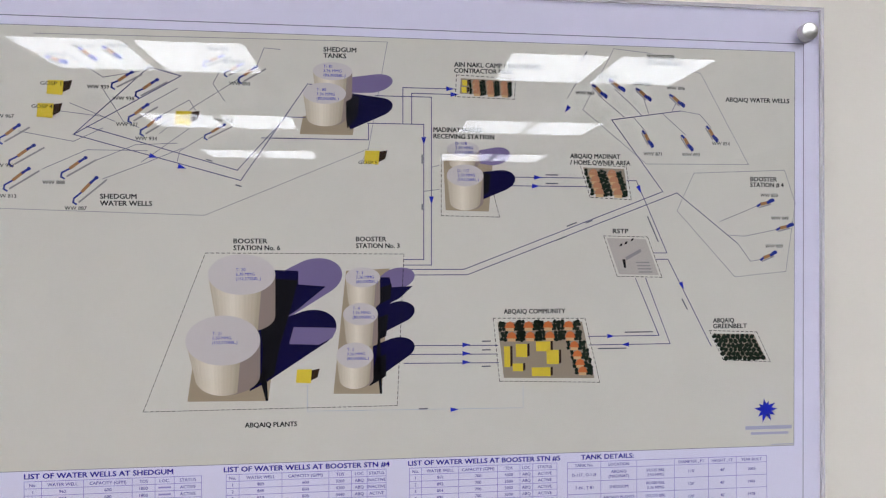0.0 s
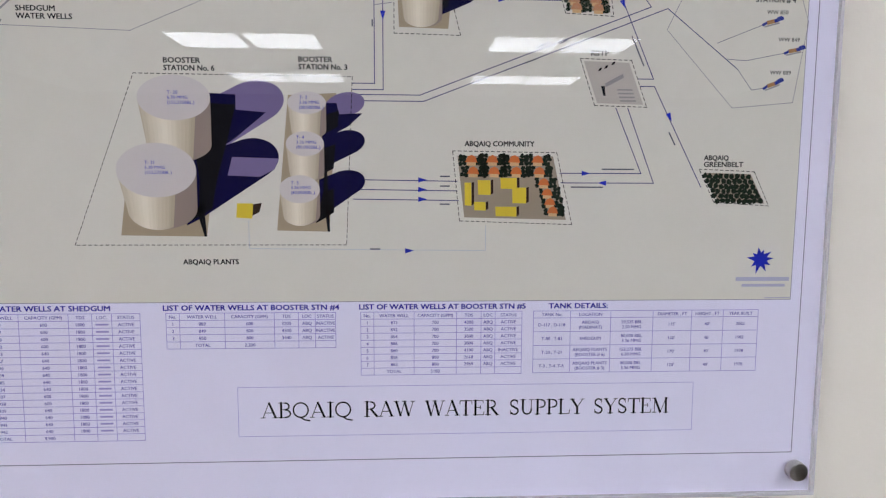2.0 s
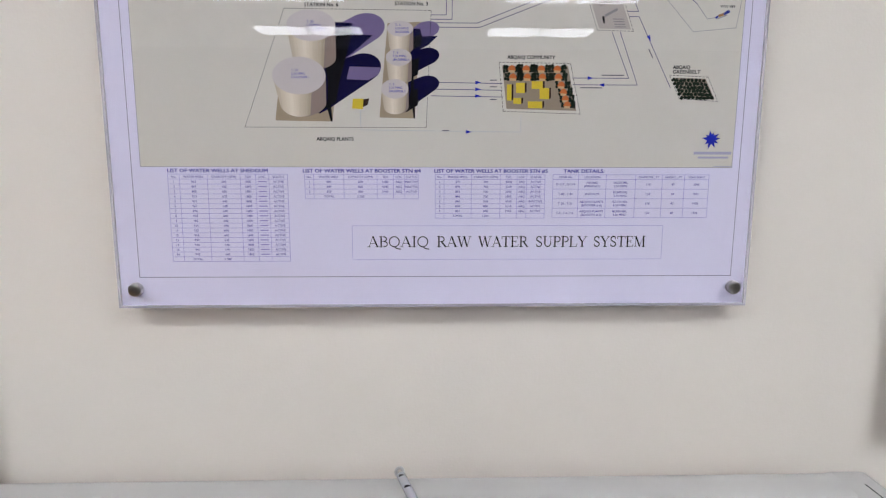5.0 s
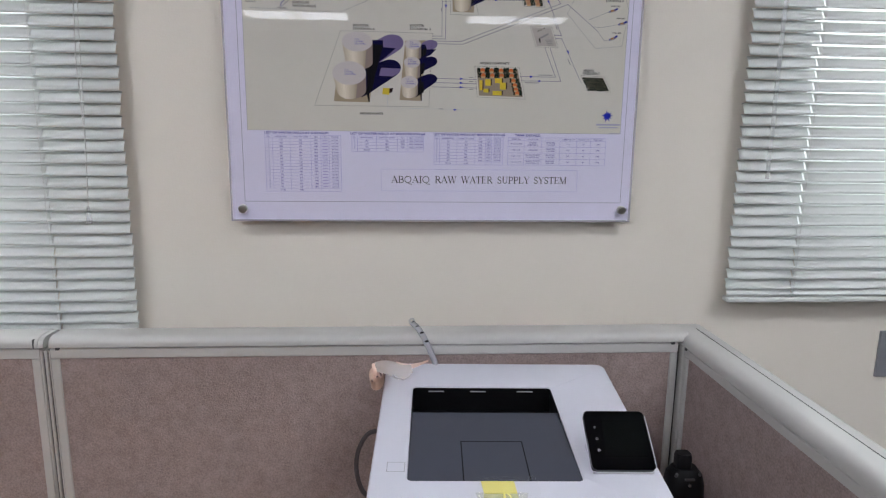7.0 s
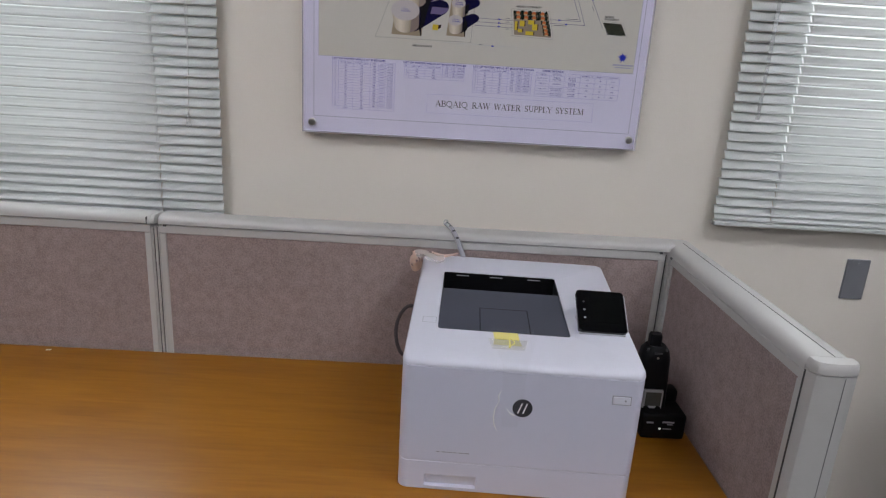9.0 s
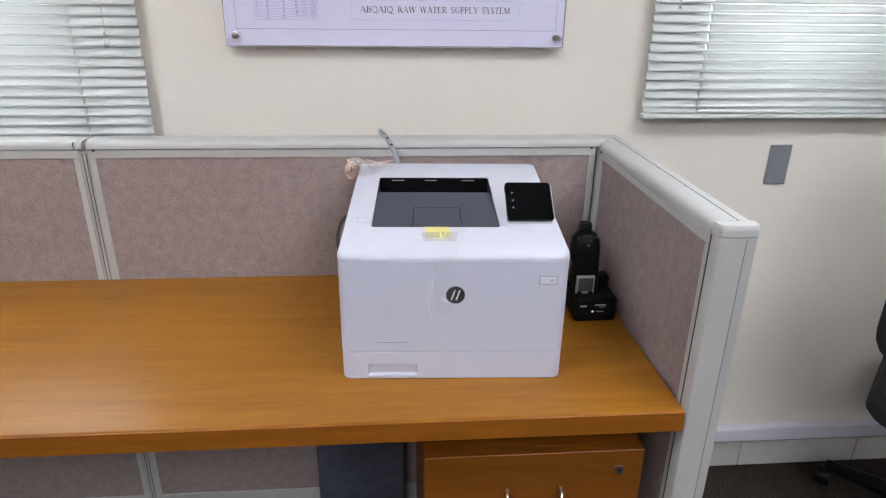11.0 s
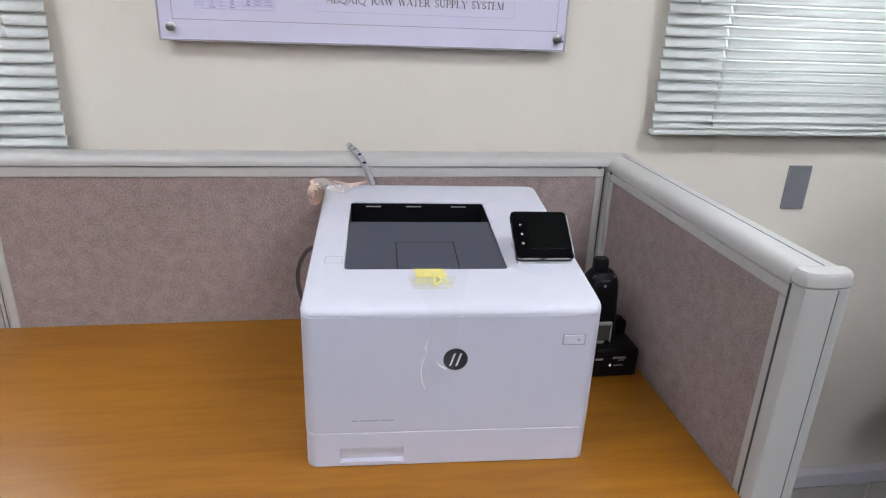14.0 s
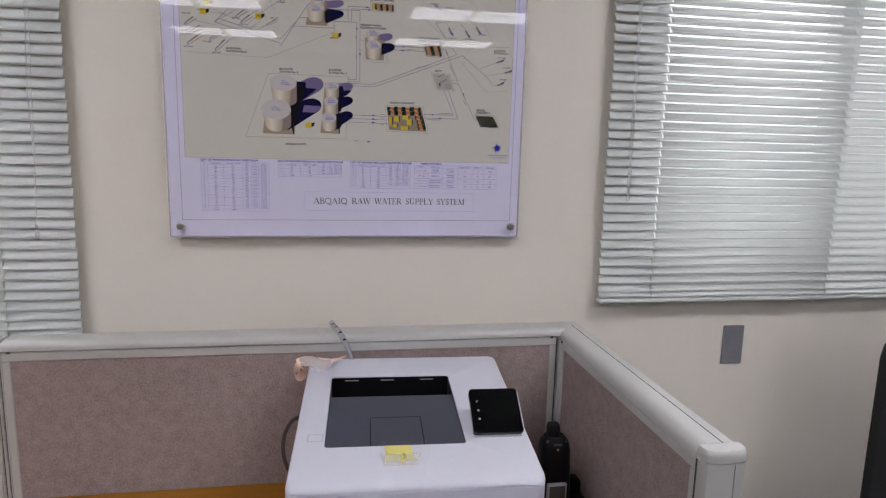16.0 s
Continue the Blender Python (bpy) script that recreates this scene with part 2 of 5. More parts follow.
def tube(bm, pts, r, n=8):
    """A round bar along points."""
    pts = [Vector(p) for p in pts]
    rings, side = [], None
    for i, p in enumerate(pts):
        d = (pts[min(i + 1, len(pts) - 1)] - pts[max(i - 1, 0)]).normalized()
        if side is None:
            side = d.orthogonal().normalized()
        side = (side - d * side.dot(d)).normalized()
        up = d.cross(side)
        rad = r[i] if isinstance(r, (list, tuple)) else r
        rings.append([p + rad * (math.cos(2 * math.pi * k / n) * side + math.sin(2 * math.pi * k / n) * up) for k in range(n)])
    return loft(bm, rings)


def arc(fn, n):
    return [fn(i / n) for i in range(n + 1)]


def disc(bm, c, axis, r, h, n=24, bevel=0.0):
    """A short cylinder from c along axis, with a rounded far rim."""
    axis = Vector(axis).normalized()
    s = axis.orthogonal().normalized()
    u = axis.cross(s)
    prof = [(r, 0), (r, h - bevel)] + ([(r - bevel * 0.3, h - bevel * 0.3), (r - bevel, h)] if bevel else [(r, h)])
    rings = []
    for rad, d in dict.fromkeys(prof):
        rings.append([Vector(c) + axis * d + rad * (math.cos(2 * math.pi * k / n) * s + math.sin(2 * math.pi * k / n) * u) for k in range(n)])
    return loft(bm, rings)


# ---- room ----
FLOOR, CEILING = -0.03, 2.75
XW, YB = 4.2, -8.0


def structure(name, bm, material, label, category):
    ob = part(name, bm, material, None)
    return tagged(ob, label, category, kind="structure")


structure("floor", boxed(-XW - 0.2, XW + 0.2, YB - 0.2, 0.25, FLOOR - 0.1, FLOOR), CARPET, "brown ribbed carpet tile floor with a checked weave", "floor")
structure("ceiling", boxed(-XW - 0.2, XW + 0.2, YB - 0.2, 0.25, CEILING, CEILING + 0.1), CEIL, "plain white suspended office ceiling", "ceiling")
# unseen walls added to close the room, dark to hold down fill light
structure("wall_left", boxed(-XW - 0.2, -XW, YB, 0.0, FLOOR, CEILING), DARKWALL, "unseen brown-grey wall closing the room, kept dark to cut bounce light", "wall")
structure("wall_right", boxed(XW, XW + 0.2, YB, 0.0, FLOOR, CEILING), DARKWALL, "unseen brown-grey wall closing the room, kept dark to cut bounce light", "wall")
structure("wall_south", boxed(-XW - 0.2, XW + 0.2, YB - 0.2, YB, FLOOR, CEILING), DARKWALL, "unseen brown-grey wall closing the room, kept dark to cut bounce light", "wall")
# the north wall, with two window openings
WIN = ((-2.05, -0.722), (0.735, 2.05))
SILL, HEAD = 1.226, 2.2
bm = bmesh.new()
for x0, x1 in ((-XW - 0.2, WIN[0][0]), (WIN[0][1], WIN[1][0]), (WIN[1][1], XW + 0.2)):
    box(bm, x0, x1, 0.0, 0.2, FLOOR, CEILING)
for x0, x1 in WIN:
    box(bm, x0, x1, 0.0, 0.2, FLOOR, SILL)
    box(bm, x0, x1, 0.0, 0.2, HEAD, CEILING)
structure("wall_north", bm, WALL, "cream painted office wall with two windows", "wall")

# bright haze outside the windows
structure("backdrop", boxed(-6.5, 6.5, 3.0, 3.05, 0.0, 4.2), HAZE, "plain white daylight haze outside the windows", "backdrop")

# skirting tiles and cable trunking along the wall
skirt = tagged(thing("baseboard", 0, 0, FLOOR, "pale grey tile skirting along the cream wall", "skirting"), kind="structure")
x = -4.2
tile_me = None
while x < 4.1:
    if tile_me is None:
        tile = part("tile", boxed(0.001, 0.398, -0.012, 0.0, 0.0, 0.094, bevel=0.002, seg=1), SKIRT, skirt)
        tile_me = tile.data
    else:
        tile = new("tile", tile_me)
        tile.parent = skirt
    tile.location = (x + 0.11, 0, 0)
    x += 0.4
structure("trim", boxed(-4.2, 4.2, -0.032, 0.0, 0.084, 0.131, bevel=0.004), TRUNK, "white plastic cable trunking above the skirting", "trunking")

# ---- ceiling lights ----


def ceiling_light(x, y):
    t = thing("ceiling_light", x, y, CEILING, "recessed ceiling light with two white diffusers, switched on", "ceiling light", group="ceiling lights")
    bm = bmesh.new()
    for a, b, c, d in ((-0.61, 0.61, -0.31, -0.285), (-0.61, 0.61, 0.285, 0.31), (-0.61, -0.585, -0.285, 0.285), (0.585, 0.61, -0.285, 0.285), (-0.03, 0.03, -0.285, 0.285)):
        box(bm, a, b, c, d, -0.012, -0.0005, bevel=0.002, seg=1)
    part("frame", bm, WFRAME, t)
    for s in (-1, 1):
        part("diffuser", boxed(min(s * 0.03, s * 0.585), max(s * 0.03, s * 0.585), -0.285, 0.285, -0.006, -0.001), LAMPM, t, "glowing white diffuser")
    return t


first = ceiling_light(-1.3, -1.35)
for row in range(4):
    for col in (-1.3, 1.3):
        if (row, col) != (0, -1.3):
            copy_thing(first, pose(col, -1.35 - 1.77 * row, CEILING))

# ---- windows and blinds ----


def window(i, x0, x1, mull):
    w = tagged(thing("window_%d" % i, (x0 + x1) / 2, 0.022, SILL, "white framed window with daylight behind a blind", "window"), kind="structure")
    a, b, h = x0 - (x0 + x1) / 2, x1 - (x0 + x1) / 2, HEAD - SILL
    bm = bmesh.new()
    for p in ((a, b, 0, 0.05), (a, b, h - 0.05, h)):
        box(bm, p[0], p[1], 0.0, 0.05, p[2], p[3], bevel=0.004, seg=1)
    for p in ((a, a + 0.05), (b - 0.05, b)):
        box(bm, p[0], p[1], 0.0, 0.05, 0.05, h - 0.05, bevel=0.004, seg=1)
    part("window_frame", bm, WFRAME, w)
    m = mull - (x0 + x1) / 2
    part("mullion", boxed(m - 0.030, m + 0.030, -0.005, 0.05, 0.05, h - 0.05, bevel=0.004), WFRAME, w)
    for p, q in ((a + 0.05, m - 0.030), (m + 0.030, b - 0.05)):
        g = part("pane", boxed(p, q, 0.024, 0.028, 0.05, h - 0.05), GLASS, w, "clear window glass")
        g.visible_shadow = False
    lamp = bpy.data.lights.new("daylight", "AREA")
    lamp.shape, lamp.size, lamp.size_y, lamp.energy, lamp.color = "RECTANGLE", x1 - x0 + 1.0, 1.6, SKYLIGHT, (0.96, 1.0, 0.985)
    o = new("daylight", lamp)
    o.matrix_world = look(((x0 + x1) / 2, 1.3, 3.2), ((x0 + x1) / 2, 0.0, 1.7))


window(1, *WIN[0], -1.30)
window(2, *WIN[1], 1.300)

PITCH = 0.0226


def blind(x0, x1, bottom, top, cords, wand, sag=0.0, tilt=65.0):
    y = -0.03
    t = thing("window_blind", (x0 + x1) / 2, y, bottom, "white aluminium venetian blind, slats tilted half shut", "window blind", group="window blinds")
    c = (x0 + x1) / 2
    part("headrail", boxed(x0 - c, x1 - c, -0.014, 0.026, top - bottom, top - bottom + 0.032, bevel=0.003), SLAT, t)
    part("bottom_rail", boxed(x0 - c, x1 - c, -0.012, 0.012, 0.0, 0.011, bevel=0.003), SLAT, t)
    # one slat: a shallow arc across its width
    bm = bmesh.new()
    stops = [x0 - c]
    for xc in sorted(cords):
        stops += [xc - c - 0.0014, xc - c + 0.0014]
    stops.append(x1 - c)
    rows = []
    for k in range(6):
        s = -1 + 2 * k / 5
        px, pz = 0.0125 * s, 0.0017 * (1 - s * s)
        rows.append([bm.verts.new((xx, px, pz)) for xx in stops])
    for k, (p, q) in enumerate(zip(rows, rows[1:])):
        for i in range(len(stops) - 1):
            if i % 2 == 0 or k in (0, 4):   # oval holes for the cords
                bm.faces.new((p[i], p[i + 1], q[i + 1], q[i]))
    slat = part("slat", bm, SLAT, t, smooth=True)
    sd = slat.modifiers.new("thickness", "SOLIDIFY")
    sd.thickness = 0.0004
    n = int((top - bottom - 0.02) / PITCH)
    rng = random.Random(int(abs(x0) * 100))
    dg = bpy.context.evaluated_depsgraph_get()
    thick = bpy.data.meshes.new_from_object(slat.evaluated_get(dg))
    slat.modifiers.clear()
    slat.data = thick
    for i in range(n):
        o = slat if i == 0 else new("slat", thick)
        o.parent = t
        lift = 0.0205 + i * PITCH - sag if i else 0.0245
        o.matrix_basis = pose(rng.uniform(-0.0015, 0.0015), 0, lift, tilt + rng.uniform(-0.8, 0.8), rng.uniform(-0.04, 0.04), 0)
    for xc in cords:
        for dy in (-0.0135, 0.0125):
            part("ladder_cord", tube(bmesh.new(), [(xc - c, dy, 0.01), (xc - c, dy, top - bottom)], 0.0006, 6), CORDM, t)
    # tilt wand
    if wand:
        part("wand", tube(bmesh.new(), [(wand[0] - c, -0.024, wand[1] - bottom), (wand[0] - c, -0.02, top - bottom)], 0.0042, 6), WAND, t, "clear plastic tilt wand")
    return t


blind(-2.10, -0.588, 1.055, 2.26, (-0.737, -1.3, -1.95), None)
blind(0.621, 2.10, 1.124, 2.26, (0.762, 1.268, 1.95), (0.672, 1.385), sag=0.005, tilt=60.0)
cord = thing("blind_cord", -0.655, -0.052, 1.29, "thin white pull cord with a tassel hanging on the blind", "cord")
part("string", tube(bmesh.new(), [(0.012, 0, 0.95), (0.010, 0, 0.45), (0.002, 0.001, 0.3), (0.006, 0, 0.16), (0.0, 0, 0.03)], 0.0012, 6), CORDM, cord)
part("string", tube(bmesh.new(), [(0.020, 0, 0.95), (0.017, 0, 0.45), (0.010, 0.001, 0.3), (0.007, 0, 0.17)], 0.0010, 6), CORDM, cord)
part("tassel", tube(bmesh.new(), [(0, 0, 0.034), (0, 0, 0.02), (0, 0, 0.0)], [0.002, 0.0045, 0.0055], 10), WAND, cord)

# ---- partitions ----
TOPZ = 1.099


def extruded_cap(bm, half, z0, z1, a, b):
    """A cap profile with rounded shoulders, along x from a to b, centred on y = 0."""
    h = z1 - z0
    prof = [(-half, z0), (-half, z0 + 0.35 * h), (-half * 0.92, z0 + 0.68 * h), (-half * 0.72, z0 + 0.93 * h), (-half * 0.45, z1),
            (half * 0.45, z1), (half * 0.72, z0 + 0.93 * h), (half * 0.92, z0 + 0.68 * h), (half, z0 + 0.35 * h), (half, z0)]
    return loft(bm, [[(xx, p, q) for p, q in prof] for xx in (a, b)])


def partition(name, length, m, label, seam=False, half=0.033, drop=0.0, cap_from=0.0, cap_to=None, slots=(), cap_high=0.019):
    """A fabric screen panel along local x, 60 mm thick, with aluminium frame; its front looks to local -y."""
    t = thing(name, 0, 0, FLOOR, label, "partition", group="office partitions")
    t.matrix_basis = m
    top = TOPZ - FLOOR - drop
    cap = part("cap", extruded_cap(bmesh.new(), half, top - cap_high, top, cap_from, cap_to or length), ALU, t, "rounded grey top cap", smooth=True)
    if seam:
        part("seam", boxed(cap_from + 0.03, length, 0.0045, 0.006, top - 0.004, top + 0.0003), ALUD, cap)
    part("groove", boxed(0.012, length - 0.012, -0.027, 0.027, top - cap_high - 0.0025, top - cap_high + 0.0005), ALUD, t, "dark shadow groove")
    for a in slots:
        part("slot_end", boxed(a, a + 0.007, -0.0312, -0.020, top - cap_high - 0.0055, top - cap_high + 0.0008), ALUD, t, "black open end of the groove")
    part("top_rail", boxed(0.0, length, -0.030, 0.030, top - 0.041, top - cap_high - 0.0025, bevel=0.0015, seg=1), ALU, t)
    for e in (0.0, length - 0.015):
        part("stile", boxed(e, e + 0.015, -0.030, 0.030, 0.02, top - 0.041, bevel=0.0015, seg=1), ALU, t)
    part("base_rail", boxed(0.015, length - 0.015, -0.028, 0.028, 0.0, 0.115, bevel=0.002, seg=1), ALU, t, "plain grey base raceway")
    part("fabric_panel", boxed(0.015, length - 0.015, -0.0275, 0.0275, 0.115, top - 0.041), FABRIC, t, "pinkish grey woven fabric panel")
    return t


YP = -0.125   # middle plane of the back screen
partition("office_partition", 1.168, pose(-0.696, YP, FLOOR), "grey framed office partition with pinkish grey fabric behind the desk", cap_to=1.188, slots=(0.010, 1.153))
partition("office_partition", 1.30, pose(-2.015, YP, FLOOR), "grey framed office partition with pinkish grey fabric behind the desk")
side = partition("office_partition", 0.560, pose(0.514, -0.165, FLOOR, 0, 0, -90) @ Matrix.Diagonal((1, 1.13, 1, 1)), "grey framed end partition with pinkish grey fabric beside the printer", seam=True, half=0.0315, drop=0.004, cap_from=-0.072, slots=(0.002,), cap_high=0.022)
# joining posts
post = thing("partition_post", -0.7055, YP, FLOOR, "grey aluminium joining post between two partitions", "post", group="partition posts")
bm = bmesh.new()
for a, b in ((-0.0090, -0.0055), (-0.0025, 0.0025), (0.0055, 0.0090)):
    box(bm, a, b, -0.029, 0.029, 0.0, TOPZ - FLOOR - 0.026, bevel=0.001, seg=1)
part("bar", bm, ALU, post)
part("gap", boxed(-0.0095, 0.0095, -0.025, 0.025, 0.001, TOPZ - FLOOR - 0.03), ALUD, post, "dark gap between the bars")
part("joint_cap", extruded_cap(bmesh.new(), 0.0322, TOPZ - FLOOR - 0.019, TOPZ - FLOOR - 0.001, -0.0093, -0.0005), ALU, post)
part("joint_mark", boxed(-0.0180, -0.0160, -0.0336, -0.02, TOPZ - FLOOR - 0.02, TOPZ - FLOOR - 0.004), ALUD, post)
cpost = thing("partition_post", 0.4845, YP, FLOOR, "grey aluminium corner post of the partitions", "post", group="partition posts")
bm = bmesh.new()
box(bm, -0.007, 0.0575, -0.038, 0.03, 0.0, TOPZ - FLOOR - 0.026, bevel=0.002, seg=1)
part("bar", bm, ALU, cpost)
part("gap", boxed(-0.012, -0.005, -0.02, 0.02, 0.001, TOPZ - FLOOR - 0.03), ALUD, cpost)
# rounded end trim of the side screen
trim = thing("partition_end_trim", 0.514, -0.725, FLOOR, "rounded grey aluminium end trim of the side partition", "end trim")
trim.matrix_basis = trim.matrix_basis @ Matrix.Diagonal((1.13, 1, 1, 1))
prof = [(-0.030, 0.0), (-0.030, -0.014), (-0.026, -0.0215), (-0.018, -0.0255), (0.0, -0.027), (0.018, -0.0255), (0.026, -0.0215), (0.030, -0.014), (0.030, 0.0)]
bm = loft(bmesh.new(), [[(a, b, z) for a, b in prof] for z in (0.0, TOPZ - FLOOR - 0.004 - 0.0195)])
part("post", bm, ALU, trim, smooth=True)
part("joint", boxed(-0.0306, 0.0306, -0.003, 0.0004, 0.002, TOPZ - FLOOR - 0.004 - 0.021), ALUD, trim, "dark joint line")
part("seam", boxed(0.0085, 0.0092, -0.0271, -0.02, 0.002, TOPZ - FLOOR - 0.004 - 0.021), SEAM, trim)
bm = bmesh.new()
big = [(a * 1.01, b * 1.01) for a, b in prof]
loft(bm, [[(a, b, TOPZ - FLOOR - 0.004 - 0.0175) for a, b in big], [(a, b, TOPZ - FLOOR - 0.004 - 0.010) for a, b in big],
          [(a * 0.985, b * 0.975, TOPZ - FLOOR - 0.004 - 0.004) for a, b in big], [(a * 0.92, b * 0.88, TOPZ - FLOOR - 0.004 - 0.0004) for a, b in big]])
part("end_cap", bm, ALU, trim, smooth=True)

# ---- desk and pedestal ----
DESK = 0.76
desk = thing("desk", -0.76, -0.455, FLOOR, "honey oak laminate desk with a rounded front edge", "desk")
part("desktop", boxed(-1.24, 1.2385, -0.293, 0.2985, DESK - FLOOR - 0.042, DESK - FLOOR, bevel=0.003), WOOD, desk)
part("edge_band", boxed(-1.24, 1.2385, -0.2965, -0.2932, DESK - FLOOR - 0.0405, DESK - FLOOR - 0.0015, bevel=0.001, seg=1), WOODEDGE, desk, "darker oak edge band")
part("leg_panel", boxed(-1.235, -1.21, -0.26, 0.26, 0.0, DESK - FLOOR - 0.042), WOOD, desk)
part("support_bracket", boxed(1.18, 1.2385, -0.24, 0.24, DESK - FLOOR - 0.085, DESK - FLOOR - 0.042, bevel=0.003), BLACK, desk, "black steel bracket under the top")

ped = thing("drawer_pedestal", 0.24, -0.46, FLOOR, "honey oak drawer pedestal with bow handles under the desk", "drawer unit")
hw, pt = 0.205, 0.692
part("cabinet", boxed(-hw + 0.003, hw - 0.003, -0.215, 0.26, 0.05, pt - 0.046), PEDWOOD, ped)
part("top", boxed(-hw, hw + 0.003, -0.2155, 0.262, pt - 0.045, pt - 0.026, bevel=0.002), PEDWOOD, ped)
zz = pt - 0.024
for k, hgt in enumerate((0.182, 0.182, 0.235)):
    dr = part("drawer", boxed(-hw, hw, -0.238, -0.216, zz - hgt, zz - 0.0, bevel=0.0015, seg=1), PEDWOOD, ped)
    zc = zz - 0.095
    bow = [(-0.050, -0.238, zc + 0.014), (-0.051, -0.252, zc + 0.012), (-0.048, -0.261, zc + 0.005), (-0.040, -0.264, zc), (0.040, -0.264, zc), (0.048, -0.261, zc + 0.005), (0.051, -0.252, zc + 0.012), (0.050, -0.238, zc + 0.014)]
    part("handle", tube(bmesh.new(), bow, 0.0042, 8), CHROME, dr, "chrome bow handle", smooth=True)
    zz -= hgt + 0.004
lock = part("lock", disc(bmesh.new(), (0.160, -0.238, pt - 0.067), (0, -1, 0), 0.0095, 0.004, 20, 0.001), CHROME, ped, "round steel drawer lock")
part("keyhole", boxed(0.159, 0.161, -0.2428, -0.241, pt - 0.071, pt - 0.063), BLACK, lock)
for sx in (-0.17, 0.17):
    for sy in (-0.17, 0.2):
        part("castor", disc(bmesh.new(), (sx - 0.012, sy, 0.025), (1, 0, 0), 0.025, 0.024, 16, 0.003), BLACK, ped)

board = thing("felt_board", -0.114, -0.195, FLOOR, "dark blue-grey felt board standing against the partition under the desk", "board")
part("sheet", boxed(-0.118, 0.118, -0.012, 0.012, 0.0, 0.74, bevel=0.003), GREYBOARD, board)

scrap = part("paper_scrap", boxed(-0.006, 0.006, -0.003, 0.003, 0, 0.0012, bevel=0.0004, seg=1), WHITEMARK, None)
scrap.matrix_basis = pose(-0.968, -0.178, DESK, 0, 0, 12)
tagged(scrap, "tiny white paper scrap on the desk", "paper scrap")

# ---- printer ----
pr = thing("printer", 0.090, -0.629, DESK, "white colour laser printer with a black touch screen on the desk", "printer", rz=-2.7)
HW, DP = 0.2000, 0.458


def top_z(y):
    return 0.2475 + 0.088 * y


HX0, HX1, HY0, HY1 = -0.149, 0.0900, 0.1055, 0.366


def flare(bm):
    """The shell widens a little towards its back on the screen's side."""
    for v in bm.verts:
        if v.co.x > 0.09:
            v.co.x += 0.006 * max(v.co.y, 0) / DP
    return bm


# lower shell
base = rrect(-HW + 0.001, HW - 0.001, 0.004, DP, 0.016, 4)
low = rrect(-HW + 0.006, HW - 0.006, 0.008, DP - 0.006, 0.014, 4)
part("body", flare(loft(bmesh.new(), [[(a, b, 0.004) for a, b in low], [(a, b, 0.012) for a, b in low], [(a, b, 0.060) for a, b in base], [(a, b, 0.2345) for a, b in base]], cap_end=False)), PWHITE, pr, smooth=True)
for sx in (-0.15, 0.15):
    for sy in (0.05, 0.38):
        part("foot", disc(bmesh.new(), (sx, sy, 0.0), (0, 0, 1), 0.014, 0.005, 16), BLACK, pr)
# top cover with the opening of the output tray
outer = rrect(-HW, HW, 0.0, DP, 0.018, 6)
ins1 = rrect(-HW + 0.001, HW - 0.001, 0.0025, DP - 0.001, 0.0175, 6)
ins2 = rrect(-HW + 0.003, HW - 0.003, 0.009, DP - 0.003, 0.0165, 6)
ins3 = rrect(-HW + 0.007, HW - 0.007, 0.022, DP - 0.008, 0.015, 6)
hole = rrect(HX0, HX1, HY0, HY1, 0.008, 6)
hole2 = rrect(HX0 + 0.001, HX1 - 0.001, HY0 + 0.001, HY1 - 0.001, 0.0075, 6)
bm = bmesh.new()
loft(bm, [[(a, b, 0.2352) for a, b in outer], [(a, b, top_z(b) - 0.0095) for a, b in outer], [(a, b, top_z(b) - 0.005) for a, b in ins1],
          [(a, b, top_z(b) - 0.0015) for a, b in ins2], [(a, b, top_z(b)) for a, b in ins3], [(a, b, top_z(b)) for a, b in hole],
          [(a, b, top_z(b) - 0.0015) for a, b in hole2], [(a, b, top_z(b) - 0.0025) for a, b in hole2]], cap_start=False, cap_end=False)
part("top_cover", flare(bm), PWHITE, pr, smooth=True)
# output tray: a grey ramp nearly level with the cover and a black well behind it
RY1 = HY0 + 0.186


def ramp_z(y):
    return top_z(y) - 0.0022 - 0.004 * max(0.0, (y - HY0 - 0.02) / 0.15) ** 1.5


bm = bmesh.new()
x0, x1 = HX0 + 0.0012, HX1 - 0.0012
ys = [HY0 + 0.0012 + (RY1 - HY0 - 0.0012) * k / 8 for k in range(9)]
loft(bm, [[(x, y, ramp_z(y)) for y in ys] + [(x, RY1 + 0.003, ramp_z(RY1) - 0.003), (x, RY1 + 0.003, 0.236), (x, HY0 + 0.0012, 0.236)] for x in (x0, x1)])
tray = part("output_tray", bm, SLATE, pr, "dark grey output tray")
well_box = bmesh.new()
box(well_box, x0 - 0.003, x1 + 0.003, HY1 - 0.002, HY1 + 0.004, 0.2352, top_z(HY1) - 0.003)
box(well_box, x0 - 0.003, x1 + 0.003, HY0 + 0.10, HY1 + 0.004, 0.2345, 0.2358)
for sx in (x0 - 0.002, x1):
    vs = [well_box.verts.new((xx, y, z)) for xx in (sx, sx + 0.002) for y, z in ((RY1 - 0.01, 0.236), (HY1, 0.236), (HY1, top_z(HY1) - 0.0027), (RY1 - 0.01, top_z(RY1) - 0.004))]
    for f in ((0, 1, 2, 3), (4, 5, 6, 7), (2, 3, 7, 6)):
        well_box.faces.new([vs[k] for k in f])
part("paper_outlet", well_box, BLACK, pr, "black well of the paper outlet")
for sx in (-0.108, -0.036, 0.045):
    part("guide", boxed(sx - 0.0135, sx + 0.0135, HY1 - 0.005, HY1 - 0.002, top_z(HY1) - 0.0086, top_z(HY1) - 0.0076), GREYMARK, tray, "grey paper guide")
fx0, fx1, fy1 = -0.073, 0.019, 0.205
